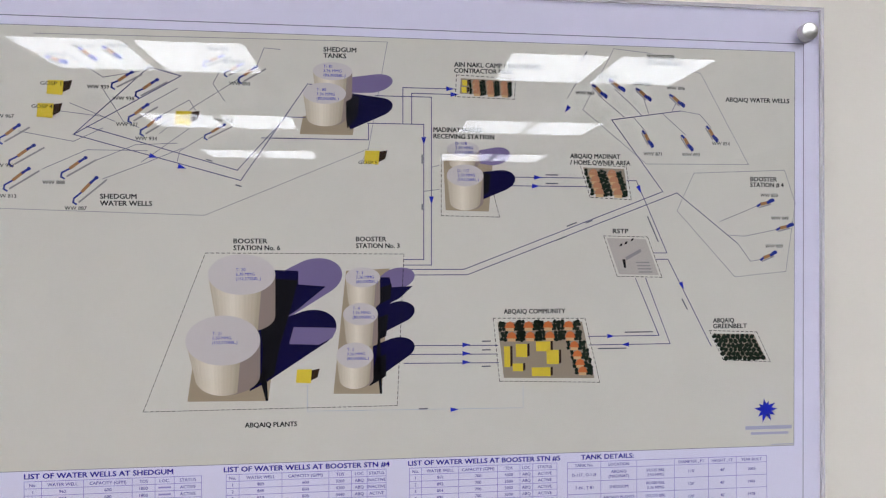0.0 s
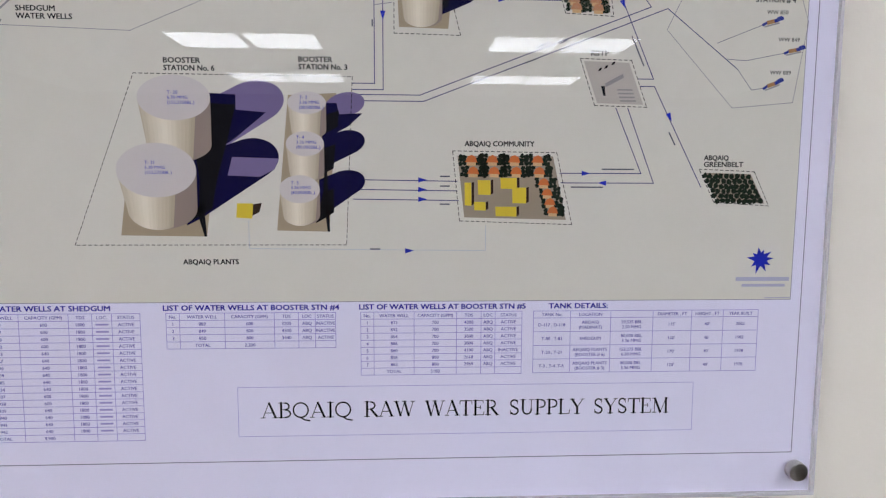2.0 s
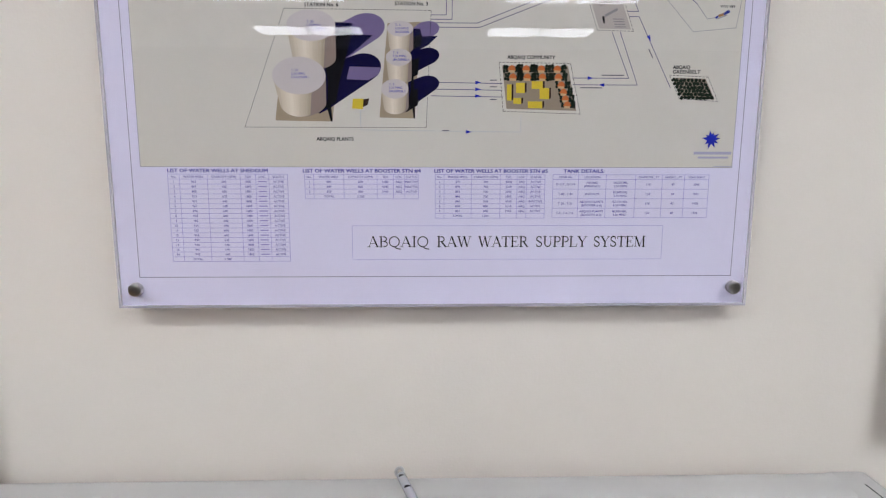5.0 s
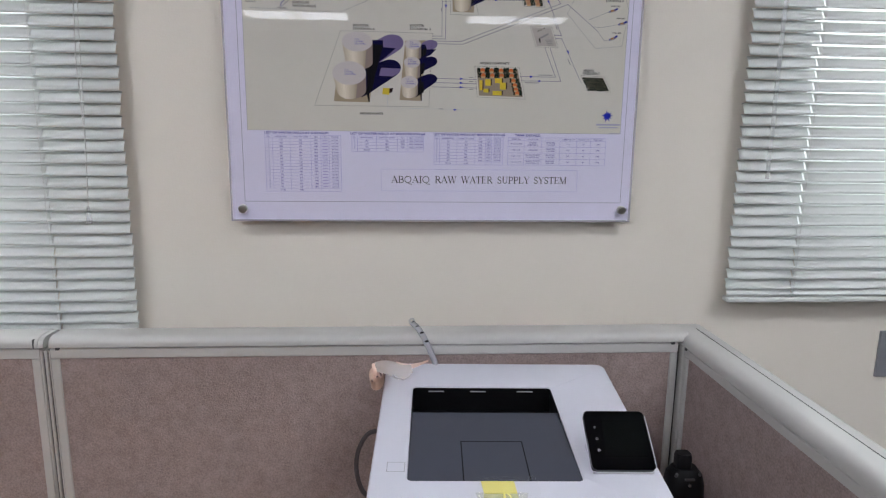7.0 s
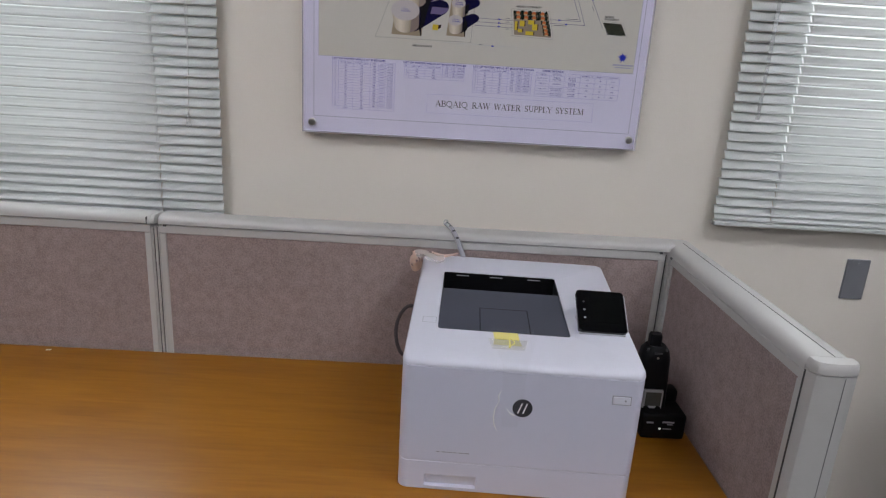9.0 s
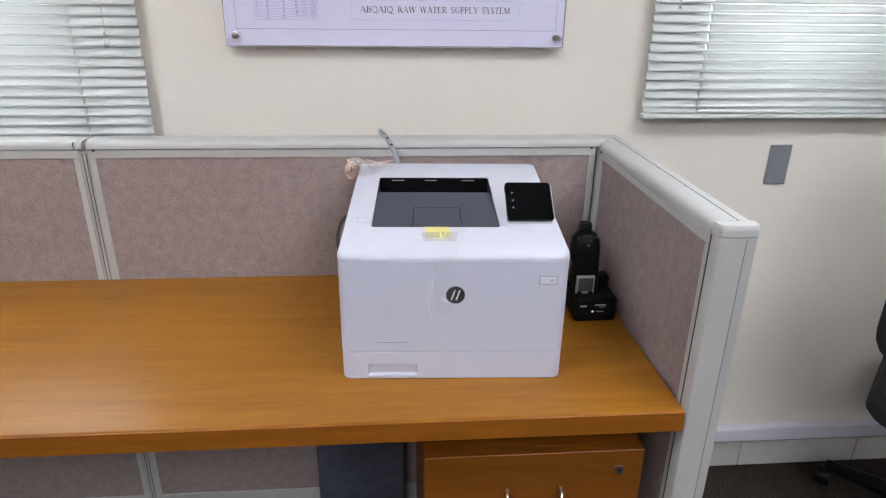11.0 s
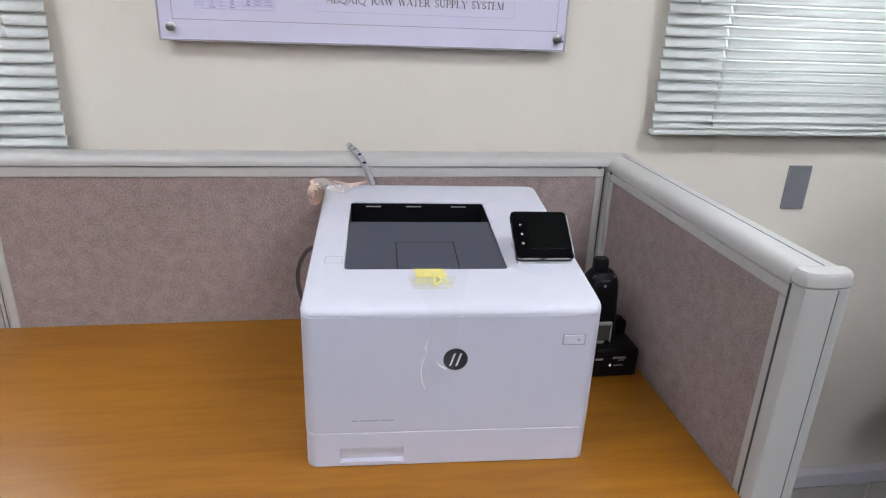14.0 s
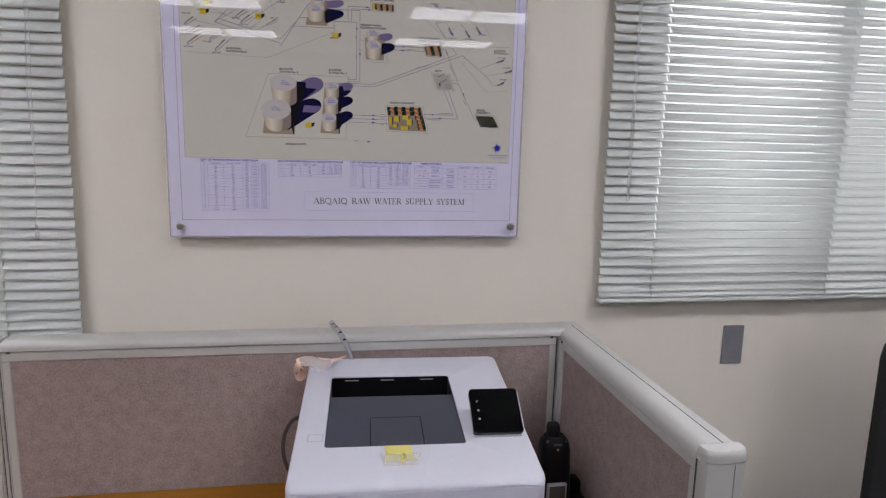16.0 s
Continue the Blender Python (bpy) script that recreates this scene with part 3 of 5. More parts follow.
bm = bmesh.new()
for a, b, c, d in ((fx0, fx0 + 0.0018, HY0 + 0.003, fy1), (fx1 - 0.0018, fx1, HY0 + 0.003, fy1), (fx0, fx1, fy1 - 0.0022, fy1)):
    n = 8
    for k in range(n):
        q0, q1 = c + (d - c) * k / n, c + (d - c) * (k + 1) / n
        bm.faces.new([bm.verts.new((p, q, ramp_z(q) + 0.0004)) for p, q in ((a, q0), (b, q0), (b, q1), (a, q1))])
part("flap_joint", bm, BLACK, tray, "dark joint of the paper stop flap")
# button outline on the top cover
bm = bmesh.new()
for a, b, c, d in ((-0.177, -0.152, 0.125, 0.1258), (-0.177, -0.152, 0.146, 0.1468), (-0.177, -0.1762, 0.1258, 0.146), (-0.1528, -0.152, 0.1258, 0.146)):
    bm.faces.new([bm.verts.new((p, q, top_z(q) + 0.0003)) for p, q in ((a, c), (b, c), (b, d), (a, d))])
part("button_outline", bm, GREYMARK, pr)
# front door and paper drawer


def cover_plate(z0, z1, hole=None, inset=0.0):
    """A front cover whose upright edges curve back into the sides."""
    r = 0.017
    xr = HW - 0.0004 - inset

    def line(d):
        half = [(xr - r + (r - d) * math.sin(radians(q)), r - (r - d) * math.cos(radians(q))) for q in range(0, 91, 10)] + [(xr - d, 0.05)]
        return [(-p, q) for p, q in half[::-1]] + half
    bm = bmesh.new()
    vs = [[bm.verts.new((p, q, z)) for p, q in line(d)] for d, z in ((0.001, z0), (0.0, z0 + 0.001), (0.0, z1 - 0.001), (0.001, z1))]
    mid = len(vs[0]) // 2 - 1
    for j, (lo, hi) in enumerate(zip(vs, vs[1:])):
        for k in range(len(lo) - 1):
            if not (hole and j == 1 and k == mid):
                bm.faces.new((lo[k], lo[k + 1], hi[k + 1], hi[k]))
    if hole:
        around = [vs[1][mid], vs[1][mid + 1], vs[2][mid + 1], vs[2][mid]]
        for depth, inn in ((0.0, 0.0), (0.015, 0.0015)):
            rim = [bm.verts.new((p, depth, z)) for p, z in ((hole[0] + inn, hole[2] + inn), (hole[1] - inn, hole[2] + inn), (hole[1] - inn, hole[3] - inn), (hole[0] + inn, hole[3] - inn))]
            for k in range(4):
                bm.faces.new((around[k], around[(k + 1) % 4], rim[(k + 1) % 4], rim[k]))
            around = rim
        bm.faces.new(around)
    return bm


part("front_door", cover_plate(0.0572, 0.2343), PDOOR, pr, "pale grey front door", smooth=True)
part("paper_drawer", cover_plate(0.0008, 0.0564, hole=(-0.153, -0.064, 0.0075, 0.031), inset=0.0005), PDOOR, pr, "pale grey paper drawer with a grip recess", smooth=True)
part("drawer_joint", boxed(-HW + 0.012, HW - 0.012, 0.0022, 0.01, 0.0562, 0.0574), SEAM, pr)
part("cover_joint", boxed(-HW + 0.012, HW - 0.012, 0.0022, 0.01, 0.2342, 0.2353), SEAM, pr)
pb = part("power_button", boxed(0.148, 0.177, -0.0018, 0.004, 0.191, 0.205, bevel=0.0012), PWHITE, pr, "white power button")
part("button_gap", boxed(0.1468, 0.1782, -0.0004, 0.003, 0.1898, 0.2062), GREYMARK, pb)
part("button_light", boxed(0.167, 0.170, -0.0021, -0.001, 0.197, 0.200), GREYMARK, pb)
badge = part("badge", disc(bmesh.new(), (0.003, 0.0003, 0.1705), (0, -1, 0), 0.0165, 0.0008, 40), mat("dark_badge", (0.03, 0.028, 0.035), 0.3, var=0), pr, "round dark badge with two slanted white strokes")
bm = bmesh.new()
for cx in (-0.0042, 0.0042):
    bm.faces.new([bm.verts.new((0.003 + cx + a + 0.32 * b, -0.0012, 0.1705 + b)) for a, b in ((-0.0013, -0.0095), (0.0013, -0.0095), (0.0013, 0.0095), (-0.0013, 0.0095))])
part("badge_strokes", bm, WHITEMARK, badge)
bm = bmesh.new()
for k in range(6):
    a = -0.135 + k * 0.0096
    box(bm, a, a + (0.0082 if k % 3 else 0.0060), -0.0002, 0.001, 0.0755, 0.0773)
part("model_mark", bm, GREYMARK, pr, "row of small grey lettering bars")
# touch screen, raised on its hinge
D0 = Vector((0.1030, 0.1165, top_z(0.1165) + 0.010))
dm = Matrix.Translation(D0) @ pose(0, 0, 0, 35, 0, 0)
bm = bmesh.new()
o = rrect(0, 0.0875, 0, 0.089, 0.007, 4)
i = rrect(0.0015, 0.086, 0.0015, 0.0875, 0.006, 4)
loft(bm, [[(a, b, -0.011) for a, b in i], [(a, b, -0.009) for a, b in o], [(a, b, -0.001) for a, b in o], [(a, b, 0.0) for a, b in i]])
bmesh.ops.transform(bm, matrix=dm, verts=bm.verts)
tp = part("touch_screen", bm, BLACKGLOSS, pr, "glossy black tilted touch screen")
bm = bmesh.new()
box(bm, 0.024, 0.079, 0.019, 0.074, 0.0001, 0.0004)
bmesh.ops.transform(bm, matrix=dm, verts=bm.verts)
part("display", bm, SCREEN, tp)
for k, zz in enumerate((0.062, 0.045, 0.028)):
    bm = bmesh.new()
    ri, ro = 0.0010, 0.0019
    n = 14 if k else 10
    for q in range(n):
        a0, a1 = 2 * math.pi * q / 14, 2 * math.pi * (q + 1) / 14
        bm.faces.new([bm.verts.new((0.013 + r * math.cos(a), zz + r * math.sin(a), 0.0004)) for r, a in ((ri, a0), (ro, a0), (ro, a1), (ri, a1))])
    bmesh.ops.transform(bm, matrix=dm, verts=bm.verts)
    part("touch_key", bm, KEYMARK, tp)
bm = bmesh.new()
box(bm, 0.002, 0.0855, -0.0015, 0.002, -0.0125, -0.0065, bevel=0.001, seg=1)
box(bm, 0.0862, 0.0895, 0.006, 0.083, -0.0115, -0.0015, bevel=0.001, seg=1)
bmesh.ops.transform(bm, matrix=dm, verts=bm.verts)
part("bezel_rim", bm, mat("silver_plastic", (0.62, 0.62, 0.64), 0.3, metal=0.4, var=0.02), tp, "silver rim under and beside the screen")
bm = bmesh.new()
box(bm, 0.108, 0.188, 0.126, 0.190, top_z(0.12) - 0.004, top_z(0.19) + 0.006, bevel=0.004)
part("hinge_block", bm, PWHITE, pr)
# yellow pull tag taped over the front edge
tag = thing("yellow_pull_tag", 0.0680, -0.554, DESK + top_z(0.074), "yellow shipping tag under clear tape on the printer", "shipping tag", rz=-2.7)
bm = bmesh.new()
quad = [(-0.024, 0.030, 0.003), (0.020, 0.030, 0.003), (0.021, 0.002, 0.0028), (-0.022, 0.002, 0.0028)]
loft(bm, [quad, [(a, b, c + 0.001) for a, b, c in quad]])
part("tab", bm, YELLOW, tag)
bm = bmesh.new()
quad = [(-0.022, 0.0018, 0.0024), (0.021, 0.0018, 0.0024), (0.025, -0.016, 0.0006), (-0.025, -0.016, 0.0006)]
bm.faces.new([bm.verts.new(p) for p in quad])
part("flap", bm, film_plastic("pale_yellow_film", (0.93, 0.88, 0.50), 0.50, 0.35), tag, "pale yellow flap under the tape")
part("stem", tube(bmesh.new(), [(0.003, 0.006, 0.0062), (0.0035, -0.012, 0.0042), (0.003, -0.024, 0.001)], 0.0016, 6), YELLOW, tag)
part("strand", tube(bmesh.new(), [(0.004, 0.004, 0.0060), (0.011, -0.006, 0.0050), (0.012, -0.012, 0.0038), (0.004, -0.020, 0.0018)], 0.0009, 6), YELLOW, tag)
bm = bmesh.new()
quad = [(-0.033, 0.008, 0.0009), (0.036, 0.008, 0.0009), (0.028, -0.027, -0.0021), (-0.026, -0.027, -0.0021)]
bm.faces.new([bm.verts.new(p) for p in quad])
part("pad", bm, film_plastic("pale_yellow_pad", (0.92, 0.88, 0.58), 0.78), tag, "milky tape patch round the tag")
tape = thing("clear_tape", 0.0725, -0.629, DESK + 0.14, "clear tape strip with lifted bubbles on the printer front", "tape", rz=-2.7)
bm = bmesh.new()
col = [(0.100, 0.128), (0.070, 0.1245), (0.030, 0.1215), (0.006, 0.114), (-0.0022, 0.103), (-0.0022, 0.06), (-0.0024, 0.02), (-0.0024, -0.005)]
ws = [(-0.036, 0.040), (-0.040, 0.042), (-0.030, 0.032), (-0.022, 0.026), (-0.018, 0.022), (-0.016, 0.020), (-0.015, 0.019), (-0.010, 0.014)]
rows = [[bm.verts.new((w, a, b)) for w in ww] for (a, b), ww in zip(col, ws)]
for p, q in zip(rows, rows[1:]):
    bm.faces.new((p[0], p[1], q[1], q[0]))
part("strip", bm, TAPE, tape, smooth=True)
for pts in (((-0.010, 0.045), (-0.017, 0.028), (-0.0185, 0.012), (-0.016, -0.002), (-0.011, -0.012)), ((-0.009, 0.062), (-0.013, 0.052), (-0.012, 0.046)), ((0.002, 0.030), (0.008, 0.022), (0.016, 0.018))):
    part("lifted_edge", tube(bmesh.new(), [(a - 0.008, -0.003, b) for a, b in pts], [0.0004, 0.0011, 0.0013, 0.0010, 0.0004][: len(pts)], 6), film_plastic("tape_fold", (0.92, 0.92, 0.92), 0.1, 0.1), tape, "bright folded edge of the tape")

# curl of peach coloured film on the back corner
curl = thing("film_curl", -0.105, -0.250, 1.0515, "curled strip of translucent peach packing film on the printer edge", "packing film", rz=8)


def film_strip(pts):
    """A ribbon through (x, z, near y, far y)."""
    bm = bmesh.new()
    rows = [[bm.verts.new((a, c + (d - c) * k / 4, b + 0.002 * math.sin(k * 1.7 + a * 60))) for k in range(5)] for a, b, c, d in pts]
    for p, q in zip(rows, rows[1:]):
        for k in range(4):
            bm.faces.new((p[k], p[k + 1], q[k + 1], q[k]))
    return bm


coil = []
for k in range(54):
    a = radians(90 + 14 * k)
    r = 0.30 + 0.70 * k / 53
    coil.append((0.0145 * r * math.cos(a), 0.0205 * r * math.sin(a), -0.016 - 0.004 * math.sin(a), 0.020))
part("roll", film_strip(coil), film_plastic("peach_roll", (0.88, 0.64, 0.50), 0.22, 0.3), curl, "peach rolled end of the film", smooth=True)
tail = [(0.0, 0.0205, -0.020, 0.022), (0.012, 0.0205, -0.034, 0.026), (0.026, 0.017, -0.050, 0.034), (0.040, 0.012, -0.048, 0.040), (0.054, 0.008, -0.024, 0.044), (0.066, 0.0065, 0.006, 0.047)]
part("tail", film_strip(tail), film_plastic("pale_film", (0.90, 0.80, 0.74), 0.62, 0.25), curl, "pale half-clear tail of the film", smooth=True)
tip = [(0.040, 0.0130, 0.026, 0.041), (0.054, 0.0080, 0.018, 0.046), (0.070, 0.0050, 0.028, 0.050), (0.088, 0.0048, 0.043, 0.054), (0.102, 0.0055, 0.052, 0.057)]
part("tip", film_strip(tip), PEACH, curl, "peach folded tip of the film", smooth=True)

# speckled clear tube bent over the top of the screen behind the printer
pen = thing("speckled_tube", -0.004, -0.168, 1.00, "clear grey plastic tube with dark flecks bent over the partition", "plastic tube")
bend = [Vector(p) - Vector((-0.004, -0.168, 1.0)) for p in ((0.012, -0.172, 1.015), (-0.001, -0.1715, 1.056), (-0.012, -0.1685, 1.082), (-0.020, -0.160, 1.0960), (-0.027, -0.146, 1.1035), (-0.033, -0.128, 1.1055), (-0.039, -0.110, 1.1062))]
part("shaft", tube(bmesh.new(), bend, 0.0056, 12), film_plastic("tube_plastic", (0.52, 0.52, 0.56), 0.40, 0.2), pen, smooth=True)
tipc = bend[-1] + Vector((-0.001, 0.004, 0.002))
part("eyelet", tube(bmesh.new(), [tipc + Vector((-0.0045 * math.sin(radians(k)) - 0.001, 0.001, 0.006 * math.cos(radians(k)))) for k in range(0, 361, 30)], 0.0020, 6), ALU, pen, smooth=True)
for k, f in ((2, 0.3), (3, 0.4), (4, 0.6), (5, 0.8)):
    c = bend[k].lerp(bend[k + 1], f) + Vector((0, -0.0030, 0.0035))
    fleck = bmesh.new()
    bmesh.ops.create_icosphere(fleck, subdivisions=1, radius=1.0)
    bmesh.ops.transform(fleck, matrix=Matrix.Translation(c) @ Matrix.Diagonal((0.0046, 0.0030, 0.0028, 1)), verts=fleck.verts)
    part("fleck", fleck, BLACK, pen, smooth=True)

# power lead looping out behind the printer
lead = thing("power_lead", -0.10, -0.22, DESK, "dark grey power lead looping beside the printer", "power cable")
pts = [(0.03, 0.0, 0.178), (0.0, -0.005, 0.182), (-0.022, -0.012, 0.178), (-0.038, -0.02, 0.150), (-0.040, -0.03, 0.115), (-0.028, -0.036, 0.080), (-0.004, -0.04, 0.068), (0.02, -0.04, 0.062)]
fine = []
for k in range(len(pts) - 1):
    p0, p1, p2, p3 = [Vector(pts[min(max(k + j, 0), len(pts) - 1)]) for j in (-1, 0, 1, 2)]
    for s in range(5):
        u = s / 5
        fine.append(0.5 * (2 * p1 + (p2 - p0) * u + (2 * p0 - 5 * p1 + 4 * p2 - p3) * u * u + (3 * p1 - p0 - 3 * p2 + p3) * u ** 3))
part("lead", tube(bmesh.new(), fine, 0.0042, 8), mat("grey_cable", (0.06, 0.05, 0.055), 0.5, var=0.05), lead, smooth=True)

# ---- gas detector in its charger ----
gas = thing("gas_detector_charger", 0.418, -0.385, DESK, "black handheld gas detector standing in a black charging cradle", "gas detector")
part("cradle", boxed(-0.045, 0.045, -0.045, 0.050, 0.0, 0.056, bevel=0.006, seg=3), BLACK, gas, smooth=True)
part("cradle_back", boxed(-0.040, 0.044, 0.012, 0.046, 0.05, 0.082, bevel=0.008, seg=3), BLACK, gas, smooth=True)
dev = part("detector", loft(bmesh.new(), [[(a, b + 0.004, 0.045) for a, b in rrect(-0.044, 0.010, -0.02, 0.018, 0.008)],
                                          [(a, b + 0.008, 0.115) for a, b in rrect(-0.043, 0.009, -0.02, 0.018, 0.008)],
                                          [(a, b + 0.012, 0.128) for a, b in rrect(-0.051, 0.010, -0.024, 0.02, 0.014)],
                                          [(a, b + 0.014, 0.158) for a, b in rrect(-0.051, 0.010, -0.024, 0.02, 0.016)],
                                          [(a, b + 0.016, 0.174) for a, b in rrect(-0.048, 0.007, -0.022, 0.018, 0.016)],
                                          [(a, b + 0.018, 0.183) for a, b in rrect(-0.040, 0.000, -0.016, 0.012, 0.012)]]), BLACK, gas, smooth=True)
part("clip_knob", loft(bmesh.new(), [[(a, b + 0.018, z) for a, b in rrect(-0.034, -0.010, -0.012, 0.012, 0.006)] for z in (0.180, 0.200)] + [[(a * 0.9 - 0.002, b * 0.8 + 0.018, 0.206) for a, b in rrect(-0.034, -0.010, -0.012, 0.012, 0.006)]]), BLACK, dev, smooth=True)
bz = part("bezel", boxed(-0.041, -0.001, -0.0205, -0.012, 0.050, 0.096, bevel=0.002), mat("silver_bezel", (0.30, 0.30, 0.31), 0.4, var=0.03), dev, "silver screen bezel")
part("lcd", boxed(-0.037, -0.005, -0.0213, -0.019, 0.062, 0.092), mat("grey_lcd", (0.065, 0.068, 0.062), 0.25, var=0.1), bz, "grey display")
for sx in (-0.033, -0.009):
    part("key", disc(bmesh.new(), (sx, -0.0204, 0.056), (0, -1, 0), 0.006, 0.002, 14, 0.0006), BLACK, bz)
part("screw", disc(bmesh.new(), (-0.020, -0.0065, 0.163), (0, -1, 0), 0.0024, 0.003, 12), CHROME, dev)
for sx in (-0.04, -0.002):
    part("contact", disc(bmesh.new(), (sx, 0.0, 0.174), (0, -0.6, 1), 0.0024, 0.008, 10), mat("dull_contact", (0.06, 0.06, 0.06), 0.5, var=0), dev)
bm = bmesh.new()
for a, b, z in ((-0.028, -0.012, 0.171), (-0.034, -0.006, 0.140)):
    box(bm, a, b, -0.0090, -0.006, z, z + 0.003)
part("mark", bm, mat("dark_grey_print", (0.05, 0.05, 0.055), 0.5, var=0), dev)
bm = bmesh.new()
for a, b, z in ((-0.036, -0.022, 0.036), (-0.004, 0.020, 0.038), (0.006, 0.018, 0.034), (-0.002, 0.016, 0.024)):
    box(bm, a, b, -0.0457, -0.044, z, z + (0.0035 if z > 0.035 else 0.0015))
part("cradle_mark", bm, GREYMARK, gas, "grey lettering bars on the cradle")
part("charge_light", disc(bmesh.new(), (-0.008, -0.044, 0.025), (0, -1, 0), 0.002, 0.0022, 10), LED, gas, "lit charging light")

# ---- blank plate on the wall ----
sw = thing("blank_wall_plate", 1.031, 0.0, 0.993, "grey metal blanking plate screwed to the cream wall", "wall plate")
part("plate", boxed(-0.030, 0.030, -0.006, 0.0, -0.054, 0.054, bevel=0.002), SWITCH, sw)
for z in (-0.042, 0.042):
    part("screw", disc(bmesh.new(), (0, -0.0055, z), (0, -1, 0), 0.003, 0.0012, 12), GREYMARK, sw)

# ---- black office chair by the wall ----
ch = thing("office_chair", 1.505, -0.36, FLOOR, "black fabric office chair on a five-star base by the wall", "office chair", rz=-45)
part("seat", loft(bmesh.new(), [[(a * s, b * s, z) for a, b in rrect(-0.24, 0.24, -0.23, 0.24, 0.08)] for s, z in ((0.94, 0.43), (1.0, 0.45), (1.0, 0.485), (0.93, 0.51))]), CHAIRM, ch, smooth=True)
bm = bmesh.new()
ringf = rrect(-0.26, 0.26, 0.62, 1.185, 0.09)
loft(bm, [[(a * s, -0.215 + dy - 0.05 * (0.9 - b) - 0.25 * a * a, 0.89 + (b - 0.89) * s) for a, b in ringf] for s, dy in ((0.94, 0.03), (1.0, 0.015), (1.0, -0.015), (0.94, -0.03))])
part("backrest", bm, CHAIRM, ch, smooth=True)
part("headrest", boxed(-0.12, 0.12, -0.235, -0.19, 1.178, 1.27, bevel=0.015, seg=3), CHAIRM, ch, smooth=True)
part("back_bar", tube(bmesh.new(), [(0, -0.05, 0.42), (0, -0.22, 0.43), (0, -0.262, 0.52), (0, -0.26, 0.80)], 0.018, 10), BLACK, ch, smooth=True)
part("gas_column", tube(bmesh.new(), [(0, 0, 0.10), (0, 0, 0.43)], 0.027, 16), BLACK, ch, smooth=True)
for k in range(5):
    a = radians(72 * k + 24)
    part("base_leg", tube(bmesh.new(), [(0.02 * math.cos(a), 0.02 * math.sin(a), 0.115), (0.30 * math.cos(a), 0.30 * math.sin(a), 0.075)], [0.03, 0.017], 8), BLACK, ch, smooth=True)
    part("castor", disc(bmesh.new(), (0.30 * math.cos(a) - 0.02, 0.30 * math.sin(a), 0.03), (1, 0, 0), 0.03, 0.04, 14, 0.004), BLACK, ch, smooth=True)

# ---- wall poster under acrylic ----
PX0, PX1, PZ0, PZ1 = -0.395, 0.405, 1.293, 1.894
poster = thing("wall_poster", 0.0, 0.0, PZ0, "printed water supply diagram under clear acrylic, held by four steel standoffs", "poster")
INK_Y = -0.0250   # plane of the print


def ink(name, col, rough=0.55):
    return mat(name, col, rough, var=0.03, scale=60, spec=0.05)


PAPER = ink("lavender_white_paper", (0.79, 0.755, 0.90))
BEIGE = ink("warm_grey_map_ground", (0.70, 0.665, 0.583))
NAVY = ink("navy_ink", (0.004, 0.003, 0.040))
INKBLACK = ink("black_ink", (0.006, 0.006, 0.008))
PIPE = ink("blue_line_ink", (0.026, 0.021, 0.15))
BLUE = ink("bright_blue_ink", (0.02, 0.03, 0.42))
THIN = ink("grey_line_ink", (0.14, 0.135, 0.20))
PALEB = ink("pale_blue_line_ink", (0.42, 0.47, 0.58))
RULE = ink("lavender_rule_ink", (0.25, 0.20, 0.58))
TABLETXT = ink("table_text_ink", (0.050, 0.028, 0.34))
TANKTOP = ink("tank_roof_ink", (0.63, 0.575, 0.555))
TANKDIM = ink("tank_shade_ink", (0.30, 0.235, 0.20))
MAUVE = ink("mauve_shadow_ink", (0.20, 0.155, 0.30))
TAN = ink("tan_ground_ink", (0.39, 0.31, 0.205))
SAND = ink("pale_sand_ink", (0.50, 0.45, 0.40))
YEL = ink("yellow_block_ink", (0.74, 0.56, 0.05))
YELDK = ink("brown_side_ink", (0.035, 0.020, 0.012))
ORANGE = ink("orange_roof_ink", (0.62, 0.17, 0.05))
GREEN = ink("dark_green_ink", (0.012, 0.02, 0.012))
OCHRE = ink("ochre_ink", (0.38, 0.19, 0.08))
GREYSH = ink("grey_shadow_ink", (0.30, 0.28, 0.28))
LOGOBAR = ink("lavender_grey_ink", (0.44, 0.43, 0.56))


def P(u, v, layer):
    """Millimetres on the wall (u across, v above the floor line) to the poster's own space."""
    return Vector((u / 1000, INK_Y - 0.000008 * layer, v / 1000 - PZ0))


def poly(bm, pts, layer):
    bm.faces.new([bm.verts.new(P(u, v, layer)) for u, v in pts])


def stroke(bm, pts, w, layer):
    for (a, b), (c, d) in zip(pts, pts[1:]):
        n = math.hypot(c - a, d - b) or 1
        ex, ey = (c - a) / n, (d - b) / n
        a2, b2, c2, d2 = a - ex * w / 2, b - ey * w / 2, c + ex * w / 2, d + ey * w / 2
        px, py = -ey * w / 2, ex * w / 2
        poly(bm, [(a2 + px, b2 + py), (a2 - px, b2 - py), (c2 - px, d2 - py), (c2 + px, d2 + py)], layer)


def dashes(bm, pts, w, layer, on, off):
    for (a, b), (c, d) in zip(pts, pts[1:]):
        n = math.hypot(c - a, d - b)
        s = 0.0
        while s < n:
            e = min(s + on, n)
            stroke(bm, [(a + (c - a) * s / n, b + (d - b) * s / n), (a + (c - a) * e / n, b + (d - b) * e / n)], w, layer)
            s += on + off


def ellipse(cx, cz, rx, rz, n=36, tilt=0.0):
    ct, st = math.cos(radians(tilt)), math.sin(radians(tilt))
    return [(cx + rx * math.cos(2 * math.pi * k / n) * ct - rz * math.sin(2 * math.pi * k / n) * st,
             cz + rx * math.cos(2 * math.pi * k / n) * st + rz * math.sin(2 * math.pi * k / n) * ct) for k in range(n)]


